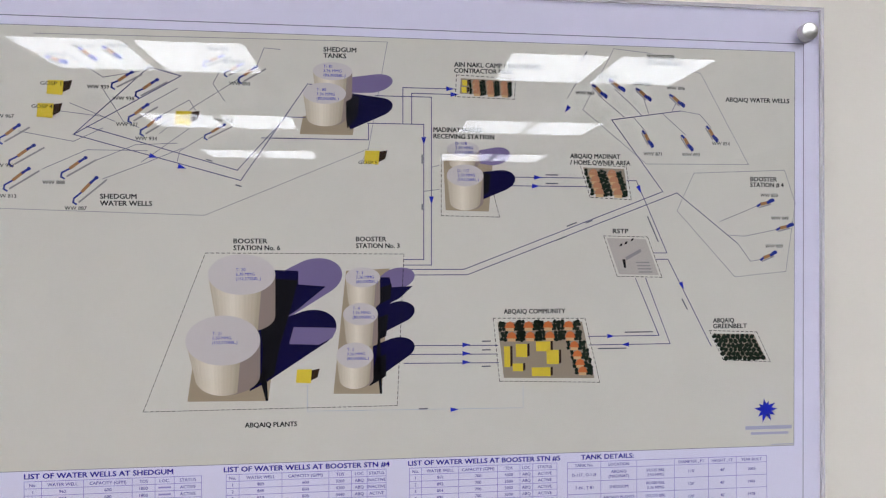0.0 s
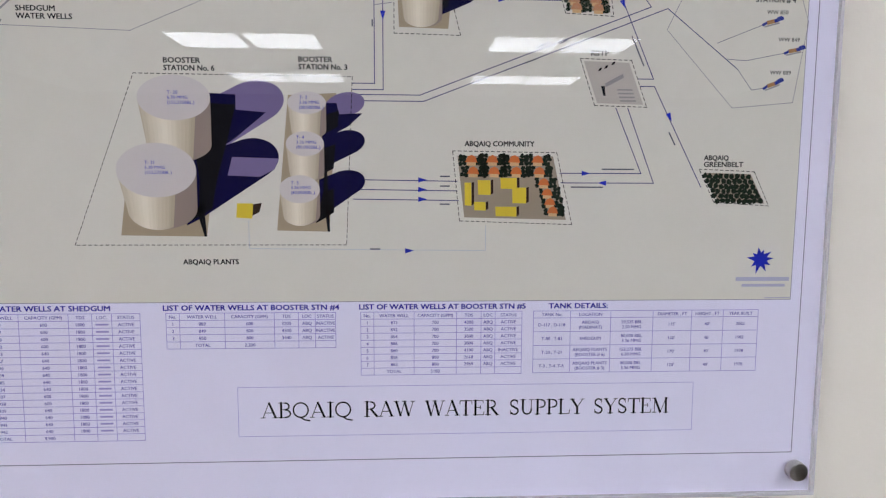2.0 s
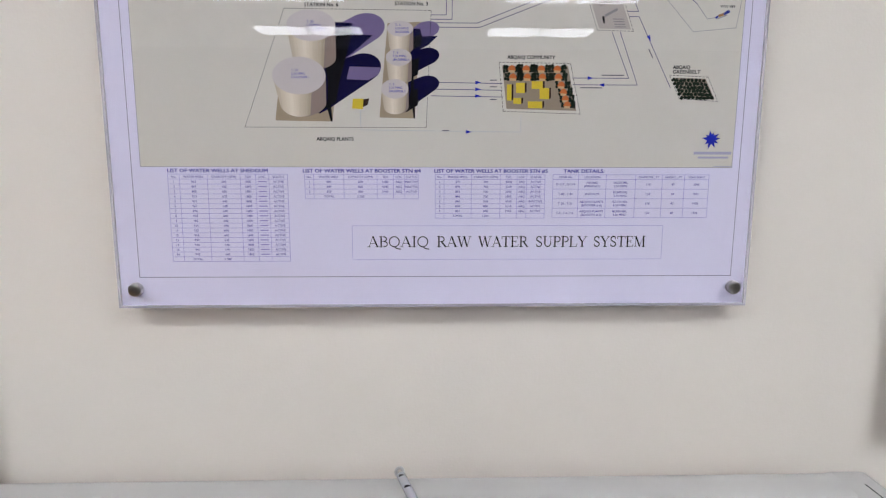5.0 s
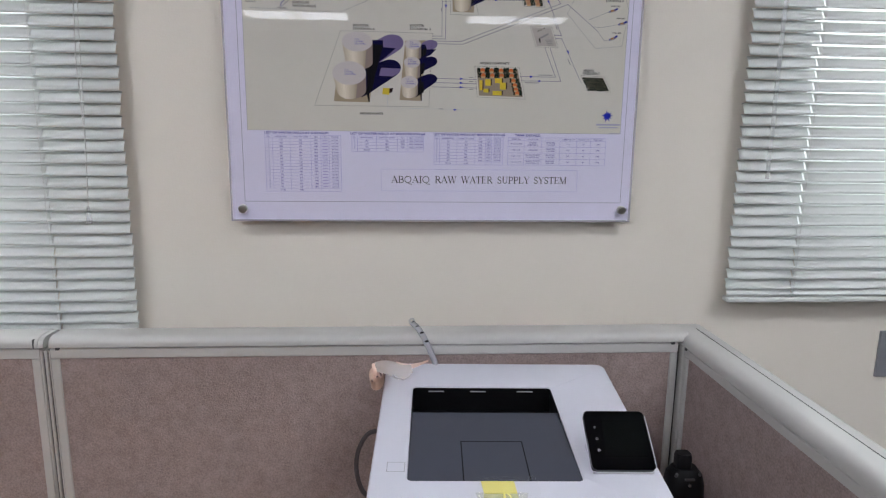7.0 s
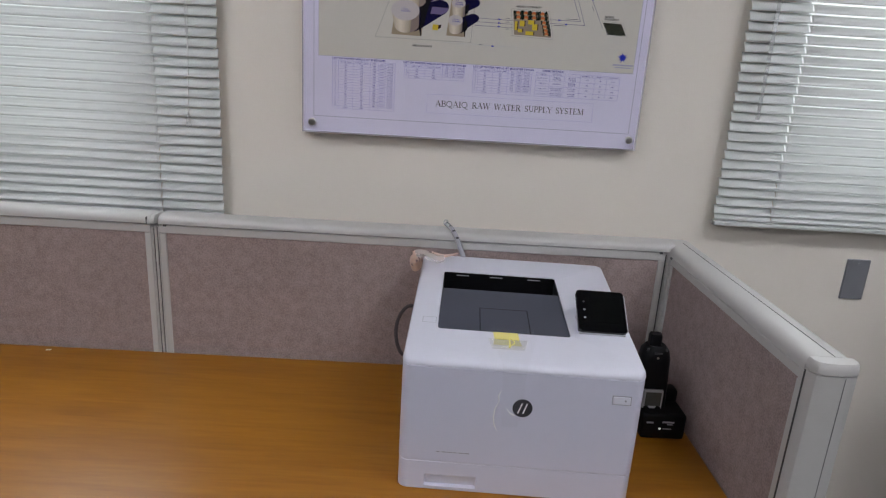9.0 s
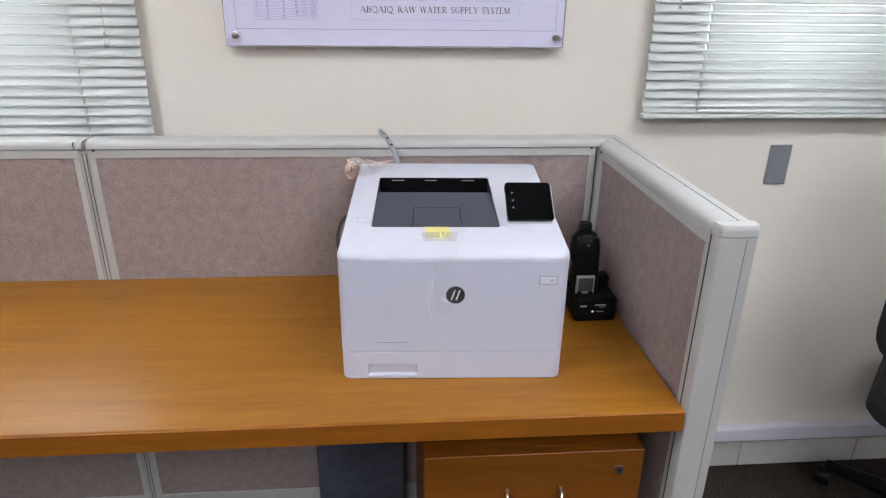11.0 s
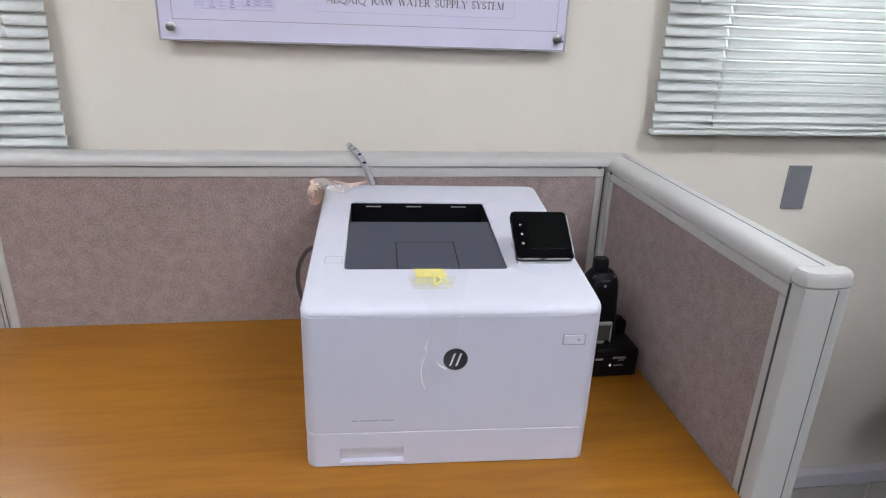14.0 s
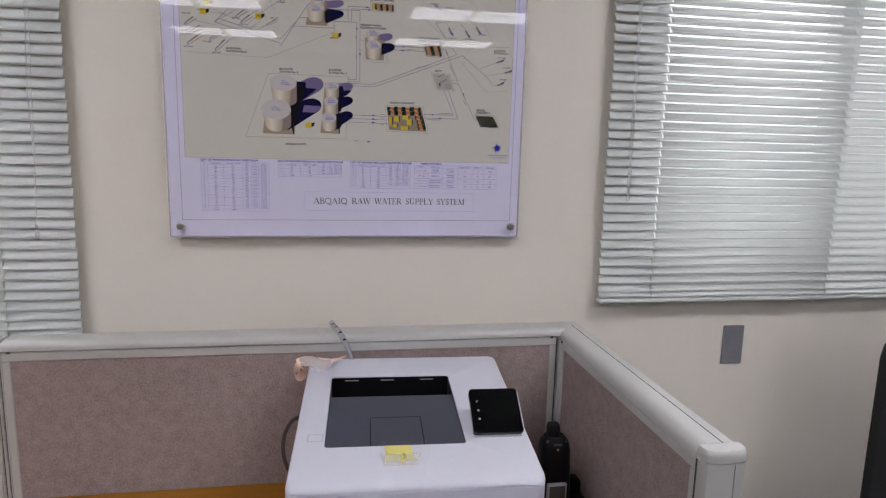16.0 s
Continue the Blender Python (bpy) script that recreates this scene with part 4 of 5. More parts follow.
def hull(pts):
    pts = sorted(set((round(a, 4), round(b, 4)) for a, b in pts))

    def half(seq):
        out = []
        for p in seq:
            while len(out) > 1 and (out[-1][0] - out[-2][0]) * (p[1] - out[-2][1]) - (out[-1][1] - out[-2][1]) * (p[0] - out[-2][0]) <= 0:
                out.pop()
            out.append(p)
        return out[:-1]
    return half(pts) + half(pts[::-1])


def words(bm, s, u0, u1, base, cap, layer, bold=0.0, middle=False):
    """A line of text in the built-in font, fitted between u0 and u1, its capitals cap high; bold strikes it again a little to each side."""
    cu = bpy.data.curves.new("line", "FONT")
    cu.body, cu.resolution_u = s, 2
    ob = new("line", cu)
    me = bpy.data.meshes.new_from_object(ob.evaluated_get(bpy.context.evaluated_depsgraph_get()))
    xs = [v.co.x for v in me.vertices]
    lo, hi = min(xs), max(xs)
    if u1 is None:
        u1 = u0 + (hi - lo) * cap / 0.729
    if middle:
        wide = min((hi - lo) * cap / 0.729, u1 - u0)
        u0, u1 = (u0 + u1 - wide) / 2, (u0 + u1 + wide) / 2
    sx, sy = (u1 - u0) / (hi - lo), cap / 0.729
    offsets = ((-1, -0.5), (-1, 0.5), (1, -0.5), (1, 0.5)) if bold > 0.02 else ((-1, 0), (1, 0)) if bold else ((0, 0),)
    for k, (du, dv) in enumerate(offsets):
        vs = [bm.verts.new(P(u0 + (v.co.x - lo) * sx + du * bold * cap, base + v.co.y * sy + dv * bold * cap, layer + 0.5 * k)) for v in me.vertices]
        for f in me.polygons:
            bm.faces.new([vs[i] for i in f.vertices])
    bpy.data.objects.remove(ob)
    bpy.data.curves.remove(cu)
    bpy.data.meshes.remove(me)


def art(name, bm, material, label=""):
    return part(name, bm, material, poster, label)


# backing sheet, acrylic and standoffs
art("backing", boxed(PX0 + 0.003, PX1 - 0.003, -0.0249, -0.0205, 0.003, PZ1 - PZ0 - 0.003), PAPER, "lavender white printed sheet")
bm = bmesh.new()
h = PZ1 - PZ0
front = [(PX0, -0.0285, 0), (PX1, -0.0285, 0), (PX1, -0.0285, h), (PX0, -0.0285, h)]
bm.faces.new([bm.verts.new(p) for p in front])
art("acrylic_front", bm, ACRYL, "clear glossy acrylic face")
bm = bmesh.new()
for a, b, c, d in ((PX0, PX0 + 0.003, 0, h), (PX1 - 0.003, PX1, 0, h), (PX0 + 0.003, PX1 - 0.003, 0, 0.003), (PX0 + 0.003, PX1 - 0.003, h - 0.003, h)):
    box(bm, a, b, -0.0283, -0.0200, c, d)
art("acrylic_edge", bm, EDGE, "clear acrylic edge")
for u in (-0.371, 0.385):
    for v in (1.318, 1.868):
        bolt = art("standoff", disc(bmesh.new(), (u, -0.0287, v - PZ0), (0, -1, 0), 0.0085, 0.008, 28, 0.0015), CHROME, "brushed steel standoff cap")
        for pface in bolt.data.polygons:
            pface.use_smooth = len(pface.vertices) == 4
        bolt.data.set_sharp_from_angle(angle=radians(35))
        part("barrel", disc(bmesh.new(), (u, 0.0, v - PZ0), (0, -1, 0), 0.007, 0.0203, 20), CHROME, bolt)
# map ground and frame lines
bm = bmesh.new()
poly(bm, [(-357, 1470), (375, 1470), (377, 1851), (-357, 1851)], 1)
art("map_ground", bm, BEIGE, "warm grey ground of the map")
bm = bmesh.new()
stroke(bm, [(-368, 1332), (384, 1332), (386, 1859), (-368, 1859), (-368, 1332)], 0.7, 1)
stroke(bm, [(-357, 1470), (375, 1470), (377, 1851), (-357, 1851), (-357, 1470)], 0.45, 2)
art("frame_line", bm, THIN)
# thin outlines of the well fields
bm = bmesh.new()
dashes(bm, [(195, 1848), (230, 1845), (281, 1827), (329, 1741), (227, 1740), (165, 1790), (195, 1848)], 0.45, 2, 1.4, 0.8)
dashes(bm, [(274, 1732), (366, 1736), (377, 1704), (367, 1638), (315, 1633), (257, 1696), (274, 1732)], 0.45, 2, 1.4, 0.8)
dashes(bm, [(-318, 1844), (-17, 1847), (-34, 1750), (-177, 1689), (-345, 1694)], 0.45, 2, 1.4, 0.8)
dashes(bm, [(-34, 1750), (-40, 1738)], 0.45, 2, 1.4, 0.8)
art("field_outline", bm, THIN)
# pipelines
bm = bmesh.new()
for pts in ([(-286, 1758), (-224, 1818), (-197, 1811), (-286, 1758)][:3], [(-286, 1758), (-146, 1720), (-88, 1807), (-74, 1806)], [(-275, 1765), (-149, 1729), (-107, 1777), (-90, 1777)],
            [(-286, 1758), (-197, 1811)], [(-128, 1758), (-34, 1758), (-34, 1773)], [(-3, 1773), (-3, 1806), (46, 1806)], [(5, 1773), (5, 1801), (46, 1801)],
            [(-28, 1798), (23, 1798), (23, 1645), (-2, 1645)], [(-35, 1773), (16, 1773), (16, 1650), (-2, 1650)],
            [(-2, 1641), (53, 1641), (243, 1714), (193, 1781), (261, 1791)], [(-2, 1636), (56, 1636), (257, 1713), (318, 1665)],
            [(80, 1726), (167, 1726)], [(76, 1718), (168, 1718)], [(208, 1724), (217, 1724), (247, 1656), (234, 1656)],
            [(236, 1650), (248, 1650), (291, 1567)], [(216, 1632), (239, 1578), (170, 1578)], [(226, 1632), (250, 1570), (171, 1570)],
            [(0, 1572), (84, 1571)], [(0, 1564), (84, 1563)], [(-2, 1556), (85, 1555)]):
    stroke(bm, pts, 0.72, 3)
art("pipeline", bm, PIPE, "dark blue pipelines of the diagram")
bm = bmesh.new()
for u, v, a in ((-220, 1740, -16), (-196, 1731, -16), (40, 1806, 0), (44, 1801, 0), (16, 1758, -90), (23, 1704, -90), (122, 1726, 0), (120, 1718, 0), (220, 1716, -66), (262, 1625, -62),
                (55, 1572, 0), (55, 1564, 0), (55, 1556, 0), (192, 1578, 0), (206, 1570, 180), (44, 1513, 0), (150, 1790, -125)):
    ca, sa = math.cos(radians(a)), math.sin(radians(a))
    poly(bm, [(u + ca * p - sa * q, v + sa * p + ca * q) for p, q in ((4, 0), (-3.5, 2.2), (-3.5, -2.2))], 5)
art("flow_arrow", bm, BLUE, "solid blue flow arrows")
bm = bmesh.new()
stroke(bm, [(-88, 1538), (-88, 1515), (108, 1513), (108, 1534)], 0.4, 2)
art("pale_pipeline", bm, PALEB)
bm = bmesh.new()
for pts in ([(-262, 1798), (-245, 1770), (-232, 1765)], [(-311, 1728), (-275, 1745), (-225, 1745)], [(-330, 1760), (-286, 1752), (-262, 1764)], [(-289, 1785), (-252, 1770)], [(-297, 1778), (-262, 1774)],
            [(-270, 1735), (-235, 1750), (-200, 1752)], [(-262, 1720), (-225, 1735), (-195, 1748)], [(-215, 1775), (-190, 1790), (-178, 1770)], [(-140, 1815), (-185, 1785), (-215, 1760)],
            [(-178, 1758), (-198, 1745), (-200, 1736)], [(-225, 1785), (-200, 1800)], [(-190, 1765), (-230, 1735)], [(-133, 1820), (-126, 1838), (-112, 1837)], [(-158, 1828), (-170, 1805), (-160, 1790)],
            [(196, 1810), (212, 1796), (222, 1786)], [(180, 1804), (205, 1784)], [(224, 1803), (229, 1788)], [(256, 1798), (252, 1790)], [(227, 1770), (214, 1784)], [(266, 1768), (243, 1788)], [(291, 1776), (280, 1788), (261, 1791)],
            [(340, 1702), (300, 1686)], [(360, 1679), (325, 1672), (309, 1673)], [(343, 1650), (331, 1648), (318, 1665)], [(150, 1800), (175, 1842)], [(-289, 1826), (-262, 1808), (-232, 1814)], [(23, 1734), (30, 1736)], [(16, 1712), (30, 1714)]):
    stroke(bm, pts, 0.5, 3)
art("feeder_line", bm, THIN, "thin grey feeder lines")

# tanks with their cast shadows, as drawn
shade, mauve, dim, roof = bmesh.new(), bmesh.new(), bmesh.new(), bmesh.new()
lit = [bmesh.new() for _ in range(9)]
tan = bmesh.new()
poly(tan, [(-182, 1592), (-191, 1526), (-122, 1525), (-113, 1597)], 3)
poly(tan, [(-54, 1640), (-65, 1530), (-22, 1529), (-15, 1642)], 3)
poly(tan, [(-92, 1778), (-95, 1762), (-48, 1762), (-44, 1790)], 3)
poly(tan, [(34, 1742), (36, 1695), (76, 1694), (80, 1742)], 3)
art("tank_ground", tan, TAN, "tan ground patches of the tank farms")


def tank(cx, cz, rx, rz, bottom, side, layer, taper=0.84):
    """A drum seen from above: a shaded wall, a lit wall in soft steps of tone, a pale roof."""
    low = [(cx + rx * math.cos(a), bottom + rz * 0.8 * math.sin(a)) for a in [math.pi + math.pi * k / 18 for k in range(19)]]
    poly(dim, [(cx, cz)] + [p for p in low if p[0] >= cx] + [(cx + rx, cz)], layer)
    edge = side + (1 - side) * 0.15
    n = 27
    for k in range(n):
        f0, f1 = -1 + (edge + 1) * k / n, -1 + (edge + 1) * (k + 1) / n
        quad = [(cx + rx * f0, cz), (cx + rx * f0 * taper, bottom - rz * 0.8 * math.sqrt(max(0, 1 - f0 * f0))), (cx + rx * f1 * taper, bottom - rz * 0.8 * math.sqrt(max(0, 1 - f1 * f1))), (cx + rx * f1, cz)]
        poly(lit[min(8, int(abs((k + 0.5) / n - 0.42) * 15.5))], quad, layer + 1)
    poly(roof, ellipse(cx, cz, rx, rz), layer + 2)


def cast(bm, cx, cz, rx, rz, foot, layer, tilt=12):
    poly(bm, hull(ellipse(cx, cz, rx, rz, 30, tilt) + foot), layer)


cast(mauve, -82, 1634, 25, 17, [(-117, 1636), (-122, 1600), (-118, 1590)], 4)
poly(shade, [(-118, 1630), (-117, 1641), (-96, 1640), (-96, 1628), (-72, 1626), (-96, 1606), (-128, 1584), (-136, 1600)], 5)
cast(shade, -86, 1588, 24, 17, [(-131, 1590), (-138, 1534), (-126, 1540)], 6)
poly(mauve, [(-100, 1590), (-62, 1589), (-66, 1580), (-78, 1574), (-104, 1575)], 7)
cast(mauve, -8, 1633, 16, 9.5, [(-26, 1632), (-28, 1616)], 8)
poly(shade, [(-27, 1634), (-15, 1634), (-13, 1625), (6, 1626), (-6, 1615), (-27, 1604)], 9)
cast(shade, -8, 1602, 16, 10, [(-28, 1606), (-29, 1580)], 10)
cast(shade, -9, 1569, 17, 10.5, [(-30, 1572), (-30, 1541), (-26, 1543)], 11)
cast(mauve, -29, 1809, 17, 8, [(-50, 1814), (-52, 1800)], 5)
cast(shade, -29, 1787, 17, 9, [(-52, 1800), (-54, 1776), (-50, 1767)], 6)
cast(mauve, 82, 1745, 14, 8, [(66, 1750), (68, 1738)], 5)
cast(shade, 84, 1722, 17, 10, [(66, 1730), (68, 1704)], 6)
tank(-145, 1637, 29, 18, 1600, 0.55, 13, 0.78)
tank(-161, 1579, 32, 22, 1548, 0.42, 17, 0.76)
tank(-39, 1634, 15.5, 9, 1612, 0.72, 13)
tank(-41, 1601, 15.5, 10, 1578, 0.75, 17)
tank(-46, 1564, 16.5, 11.5, 1543, 0.9, 21)
tank(-66, 1819, 17.5, 8, 1797, 0.7, 13)
tank(-73, 1799, 19, 9.5, 1777, 0.92, 17)
tank(52, 1751, 15, 7, 1738, 0.8, 13)
tank(54, 1727, 17, 10, 1703, 0.95, 17)
core = bmesh.new()
for pts in (
    ((-133, 1619), (-116, 1633), (-96, 1632), (-102, 1608), (-112, 1573), (-117, 1548), (-139, 1535), (-124, 1555), (-129, 1590)),
    ((-29, 1623), (-13, 1628), (-14, 1615), (-30, 1606)),
    ((-32, 1583), (-27, 1597), (-16, 1601), (-18, 1581), (-32, 1574)),
    ((-33, 1536), (-27, 1561), (-18, 1565), (-18, 1545), (-26, 1540)),
    ((-126, 1585), (-122, 1525), (-124, 1525), (-128, 1540)),
    ((-24, 1600), (-21.5, 1529), (-23.5, 1529), (-27, 1560)),
    ((-56, 1800), (-42, 1797), (-44, 1778), (-53, 1768)),
    ((65, 1732), (78, 1728), (76, 1712), (66, 1706)),
):
    poly(core, pts, 12.5)
art("tank_core_shadow", core, INKBLACK, "black inner shadows of the tanks")
art("tank_shadow", shade, NAVY, "navy cast shadows of the tanks")
art("tank_soft_shadow", mauve, MAUVE, "mauve cast shadows of the tanks")
for k, tone in enumerate(lit):
    art("tank_wall", tone, ink("tank_wall_ink", tuple(c * (1.05 - 0.058 * k) for c in (0.78, 0.705 - 0.006 * k, 0.575 - 0.014 * k))), "cream drawn tank walls in soft tones")
art("tank_shaded_wall", dim, TANKDIM)
art("tank_roof", roof, TANKTOP, "pale drawn tank roofs")

# dashed enclosures
bm = bmesh.new()
for pts in ([(-176, 1656), (-2, 1655), (-8, 1518), (-228, 1518), (-176, 1656)], [(80, 1596), (167, 1595), (181, 1535), (86, 1538), (80, 1596)], [(185, 1672), (228, 1671), (242, 1633), (198, 1634), (185, 1672)],
            [(289, 1582), (337, 1580), (351, 1551), (303, 1554), (289, 1582)], [(162, 1739), (207, 1737), (212, 1706), (172, 1708), (162, 1739)], [(46, 1819), (101, 1817), (100, 1798), (45, 1799), (46, 1819)],
            [(32, 1746), (32, 1690), (86, 1689), (80, 1712)]):
    dashes(bm, pts, 0.62, 12, 2.4, 2.2)
art("dashed_outline", bm, INKBLACK)

# settlements: tan ground, orange roofs, dark trees, yellow blocks
rng = random.Random(4)
ground, roofs, trees, blocks, sides, dull, fronts = [bmesh.new() for _ in range(7)]


def tree(u, v, r, layer):
    n = 9
    poly(trees, [(u + r * (0.55 + 0.45 * rng.random()) * math.cos(2 * math.pi * k / n), v + r * (0.55 + 0.45 * rng.random()) * math.sin(2 * math.pi * k / n)) for k in range(n)], layer)


def house(u, v, s, layer, roofs=roofs):
    poly(trees, [(u - s * 0.2, v - s * 0.55), (u + s * 0.95, v - s * 0.5), (u + s * 0.75, v + s * 0.2), (u - s * 0.1, v + s * 0.1)], layer)
    poly(fronts, [(u - s * 0.42, v - s * 0.55), (u + s * 0.45, v - s * 0.58), (u + s * 0.45, v), (u - s * 0.42, v)], layer + 1)
    poly(roofs, [(u - s * 0.58, v - s * 0.22), (u + s * 0.58, v - s * 0.26), (u + s * 0.40, v + s * 0.28), (u + s * 0.05, v + s * 0.48), (u - s * 0.34, v + s * 0.32)], layer + 2)


def block(u0, u1, v0, v1, layer):
    w = u1 - u0
    poly(sides, [(u1, v0), (u1 + 2.2, v0 + 1.2), (u1 + 2.0, v1 + 0.4), (u1, v1)], layer)
    poly(blocks, [(u0 + 0.4, v0), (u1, v0 - 0.3), (u1 - 0.3, v1), (u0, v1)], layer)


def grid(corner, across, down, i, j):
    return corner[0] + across[0] * i + down[0] * j, corner[1] + across[1] * i + down[1] * j


poly(ground, [(84, 1592), (164, 1592), (176, 1539), (90, 1541)], 5)
poly(ground, [(165, 1736), (205, 1735), (209, 1709), (175, 1711)], 5)
poly(ground, [(50, 1816), (98, 1815), (97, 1801), (49, 1802)], 5)
sand = bmesh.new()
poly(sand, [(188, 1670), (226, 1669), (239, 1635), (200, 1636)], 5)
poly(ground, [(293, 1579), (334, 1578), (347, 1553), (306, 1556)], 5)
for j, (v, du) in enumerate(((1588.8, 0.0), (1579.2, 1.6))):
    for i, u in enumerate((95.5, 113.0, 131.5, 151.0)):
        for su in (-8.6, -5.6, 6.4, 9.4):
            for sv in (-2.8, 0.2, 3.0):
                tree(u + du + su + rng.uniform(-0.7, 0.7), v + sv + rng.uniform(-0.6, 0.6), 2.5, 7 + j)
        house(u + du, v, 8.6, 10 + 3 * j)
for j, (u, v) in enumerate(((156.5, 1570), (159.5, 1561.5), (162.0, 1553.5), (164.5, 1546.5))):
    for su in (-5.4, 6.2, 9.2):
        for sv in (-2.4, 0.4, 3.0):
            tree(u + su + rng.uniform(-0.7, 0.7), v + sv + rng.uniform(-0.6, 0.6), 2.4, 9)
    house(u, v, 8.2, 13)
for a, b, c, d in ((90, 96, 1551, 1570), (101, 112, 1560, 1572), (120, 134, 1565, 1574), (130, 142, 1553, 1566), (98, 108, 1547, 1554), (116, 134, 1542, 1550)):
    block(a, b, c, d, 12)
for i in range(2):
    for j in range(4):
        u, v = grid((175, 1731), (18, -0.5), (2.0, -6.0), i, j)
        for su in (-7.0, 8.0):
            for sv in (-1.6, 1.6):
                tree(u + su, v + sv + rng.uniform(-0.5, 0.5), 2.4, 8)
        house(u, v, 8.4, 10 + 3 * j, dull)
for i in range(3):
    for j in range(3):
        u, v = grid((64, 1812.5), (13, -0.3), (0.4, -4.4), i, j)
        for su in (-5.5, 6.0):
            for sv in (-1.1, 1.1):
                tree(u + su, v + sv + rng.uniform(-0.4, 0.4), 1.8, 8)
        house(u, v, 6.6, 10 + 3 * j, dull)
block(50.5, 55.5, 1803, 1808, 12)
block(51, 56, 1809.5, 1814.5, 12)
for j in range(6):
    for i in range(9):
        u, v = grid((294, 1576.5), (4.7, -0.1), (2.4, -4.2), i, j)
        tree(u + rng.uniform(-0.5, 0.5), v + rng.uniform(-0.4, 0.4), 3.1, 8 + j)
for u, v, s in ((-38, 1742, 9), (-308, 1798, 9), (-316, 1778, 9), (-202, 1774, 9), (-98, 1546, 9)):
    poly(sides, [(u + 12, v - s * 0.5), (u + 19, v - s * 0.1), (u + 21, v + s * 0.75), (u + 13, v + s * 0.6)], 12)
    poly(blocks, [(u, v - s * 0.6), (u + 13, v - s * 0.7), (u + 14, v + s * 0.7), (u + 1, v + s * 0.7)], 13)
art("settlement_ground", ground, ink("grey_tan_ink", (0.33, 0.27, 0.20)))
art("plant_ground", sand, SAND)
art("drawn_tree", trees, GREEN, "dark green drawn trees")
art("drawn_roof", roofs, ORANGE, "orange drawn house roofs")
art("drawn_dull_roof", dull, ink("dull_roof_ink", (0.50, 0.24, 0.13)), "dull brown drawn house roofs")
art("drawn_house_front", fronts, ink("cream_front_ink", (0.62, 0.40, 0.20)), "cream drawn house fronts")
art("drawn_block", blocks, YEL, "yellow drawn buildings")
art("drawn_block_side", sides, YELDK)
bm = bmesh.new()
for u, v in ((200, 1662), (205, 1664), (211, 1667)):
    poly(bm, [(u, v), (u + 2.5, v + 0.5), (u + 3.5, v + 3), (u + 1.5, v + 2.5)], 8)
poly(bm, [(203, 1650), (206, 1650), (207, 1642), (205, 1642)], 8)
art("plant_symbol", bm, INKBLACK)
bm = bmesh.new()
poly(bm, [(206, 1652), (221, 1660), (222, 1657), (207, 1649)], 8)
for k in range(4):
    stroke(bm, [(217 + k, 1647 - 3 * k), (229 + k, 1647 - 3 * k)], 1.2, 8)
art("plant_strip", bm, GREYSH)

# wells
wb, wo, wg = bmesh.new(), bmesh.new(), bmesh.new()


def well(u0, v0, u1, v1, s=1.0):
    """A drawn wellhead from its lower hook to its upper end."""
    dx, dy = u1 - u0, v1 - v0
    stroke(wg, [(u0 + 5 * s, v0 - 1), (u1 + 8 * s, v1 - 2 * s)], 1.5 * s, 6)
    stroke(wb, [(u0 + 2.4 * s, v0 - 3.0 * s), (u0, v0 - 1.5 * s), (u0 + 0.6 * s, v0 + 2 * s), (u0 + dx * 0.4, v0 + dy * 0.4)], 1.5 * s, 7)
    stroke(wo, [(u0 + dx * 0.40, v0 + dy * 0.42), (u0 + dx * 0.75, v0 + dy * 0.78)], 2.6 * s, 8)
    stroke(wb, [(u0 + dx * 0.75, v0 + dy * 0.78), (u1, v1)], 2.0 * s, 9)
    poly(wb, ellipse(u1, v1, 1.8 * s, 1.6 * s, 10), 10)


for a in ((-255, 1801, -238, 1813), (-235, 1794, -217, 1807), (-241, 1772, -225, 1785), (-231, 1761, -214, 1775), (-296, 1723, -276, 1738), (-286, 1701, -267, 1721),
          (-148, 1809, -133, 1821), (-338, 1733, -318, 1748), (-342, 1712, -322, 1728), (-346, 1752, -330, 1765)):
    well(*a)
for a in ((-177, 1758, -160, 1769), (-178, 1822, -161, 1830), (-160, 1814, -145, 1823)):
    well(*a, 0.8)


def right_well(u, v, ang):
    ca, sa = math.cos(radians(ang)), math.sin(radians(ang))

    def q(p, r):
        return u + ca * p - sa * r, v + sa * p + ca * r
    stroke(wb, [q(-8, -0.8), q(-4, 0.4), q(-3, 0)], 2.2, 7)
    stroke(wo, [q(-3.2, 0), q(3.2, 0)], 3.2, 8)
    stroke(wb, [q(3.2, 0), q(8.5, 0.6)], 2.8, 9)
    stroke(wb, [q(5, 1.6), q(8, 2.0)], 1.6, 10)
    stroke(wg, [q(-7, -2.6), q(5, -2.4)], 1.2, 6)


for u, v, ang in ((181, 1808, -45), (198, 1814, -40), (224, 1806, -42), (257, 1801, -42), (228, 1764, -62), (267, 1761, -58), (292, 1770, -58), (346, 1704, 14), (366, 1681, 12), (349, 1653, 20), (-300, 1822, -20), (-275, 1828, -40), (-255, 1830, -38)):
    right_well(u, v, ang)
art("well_pipe", wb, ink("wellhead_blue_ink", (0.025, 0.04, 0.26)), "blue drawn wellheads")
art("well_casing", wo, OCHRE)
art("well_shadow", wg, GREYSH)

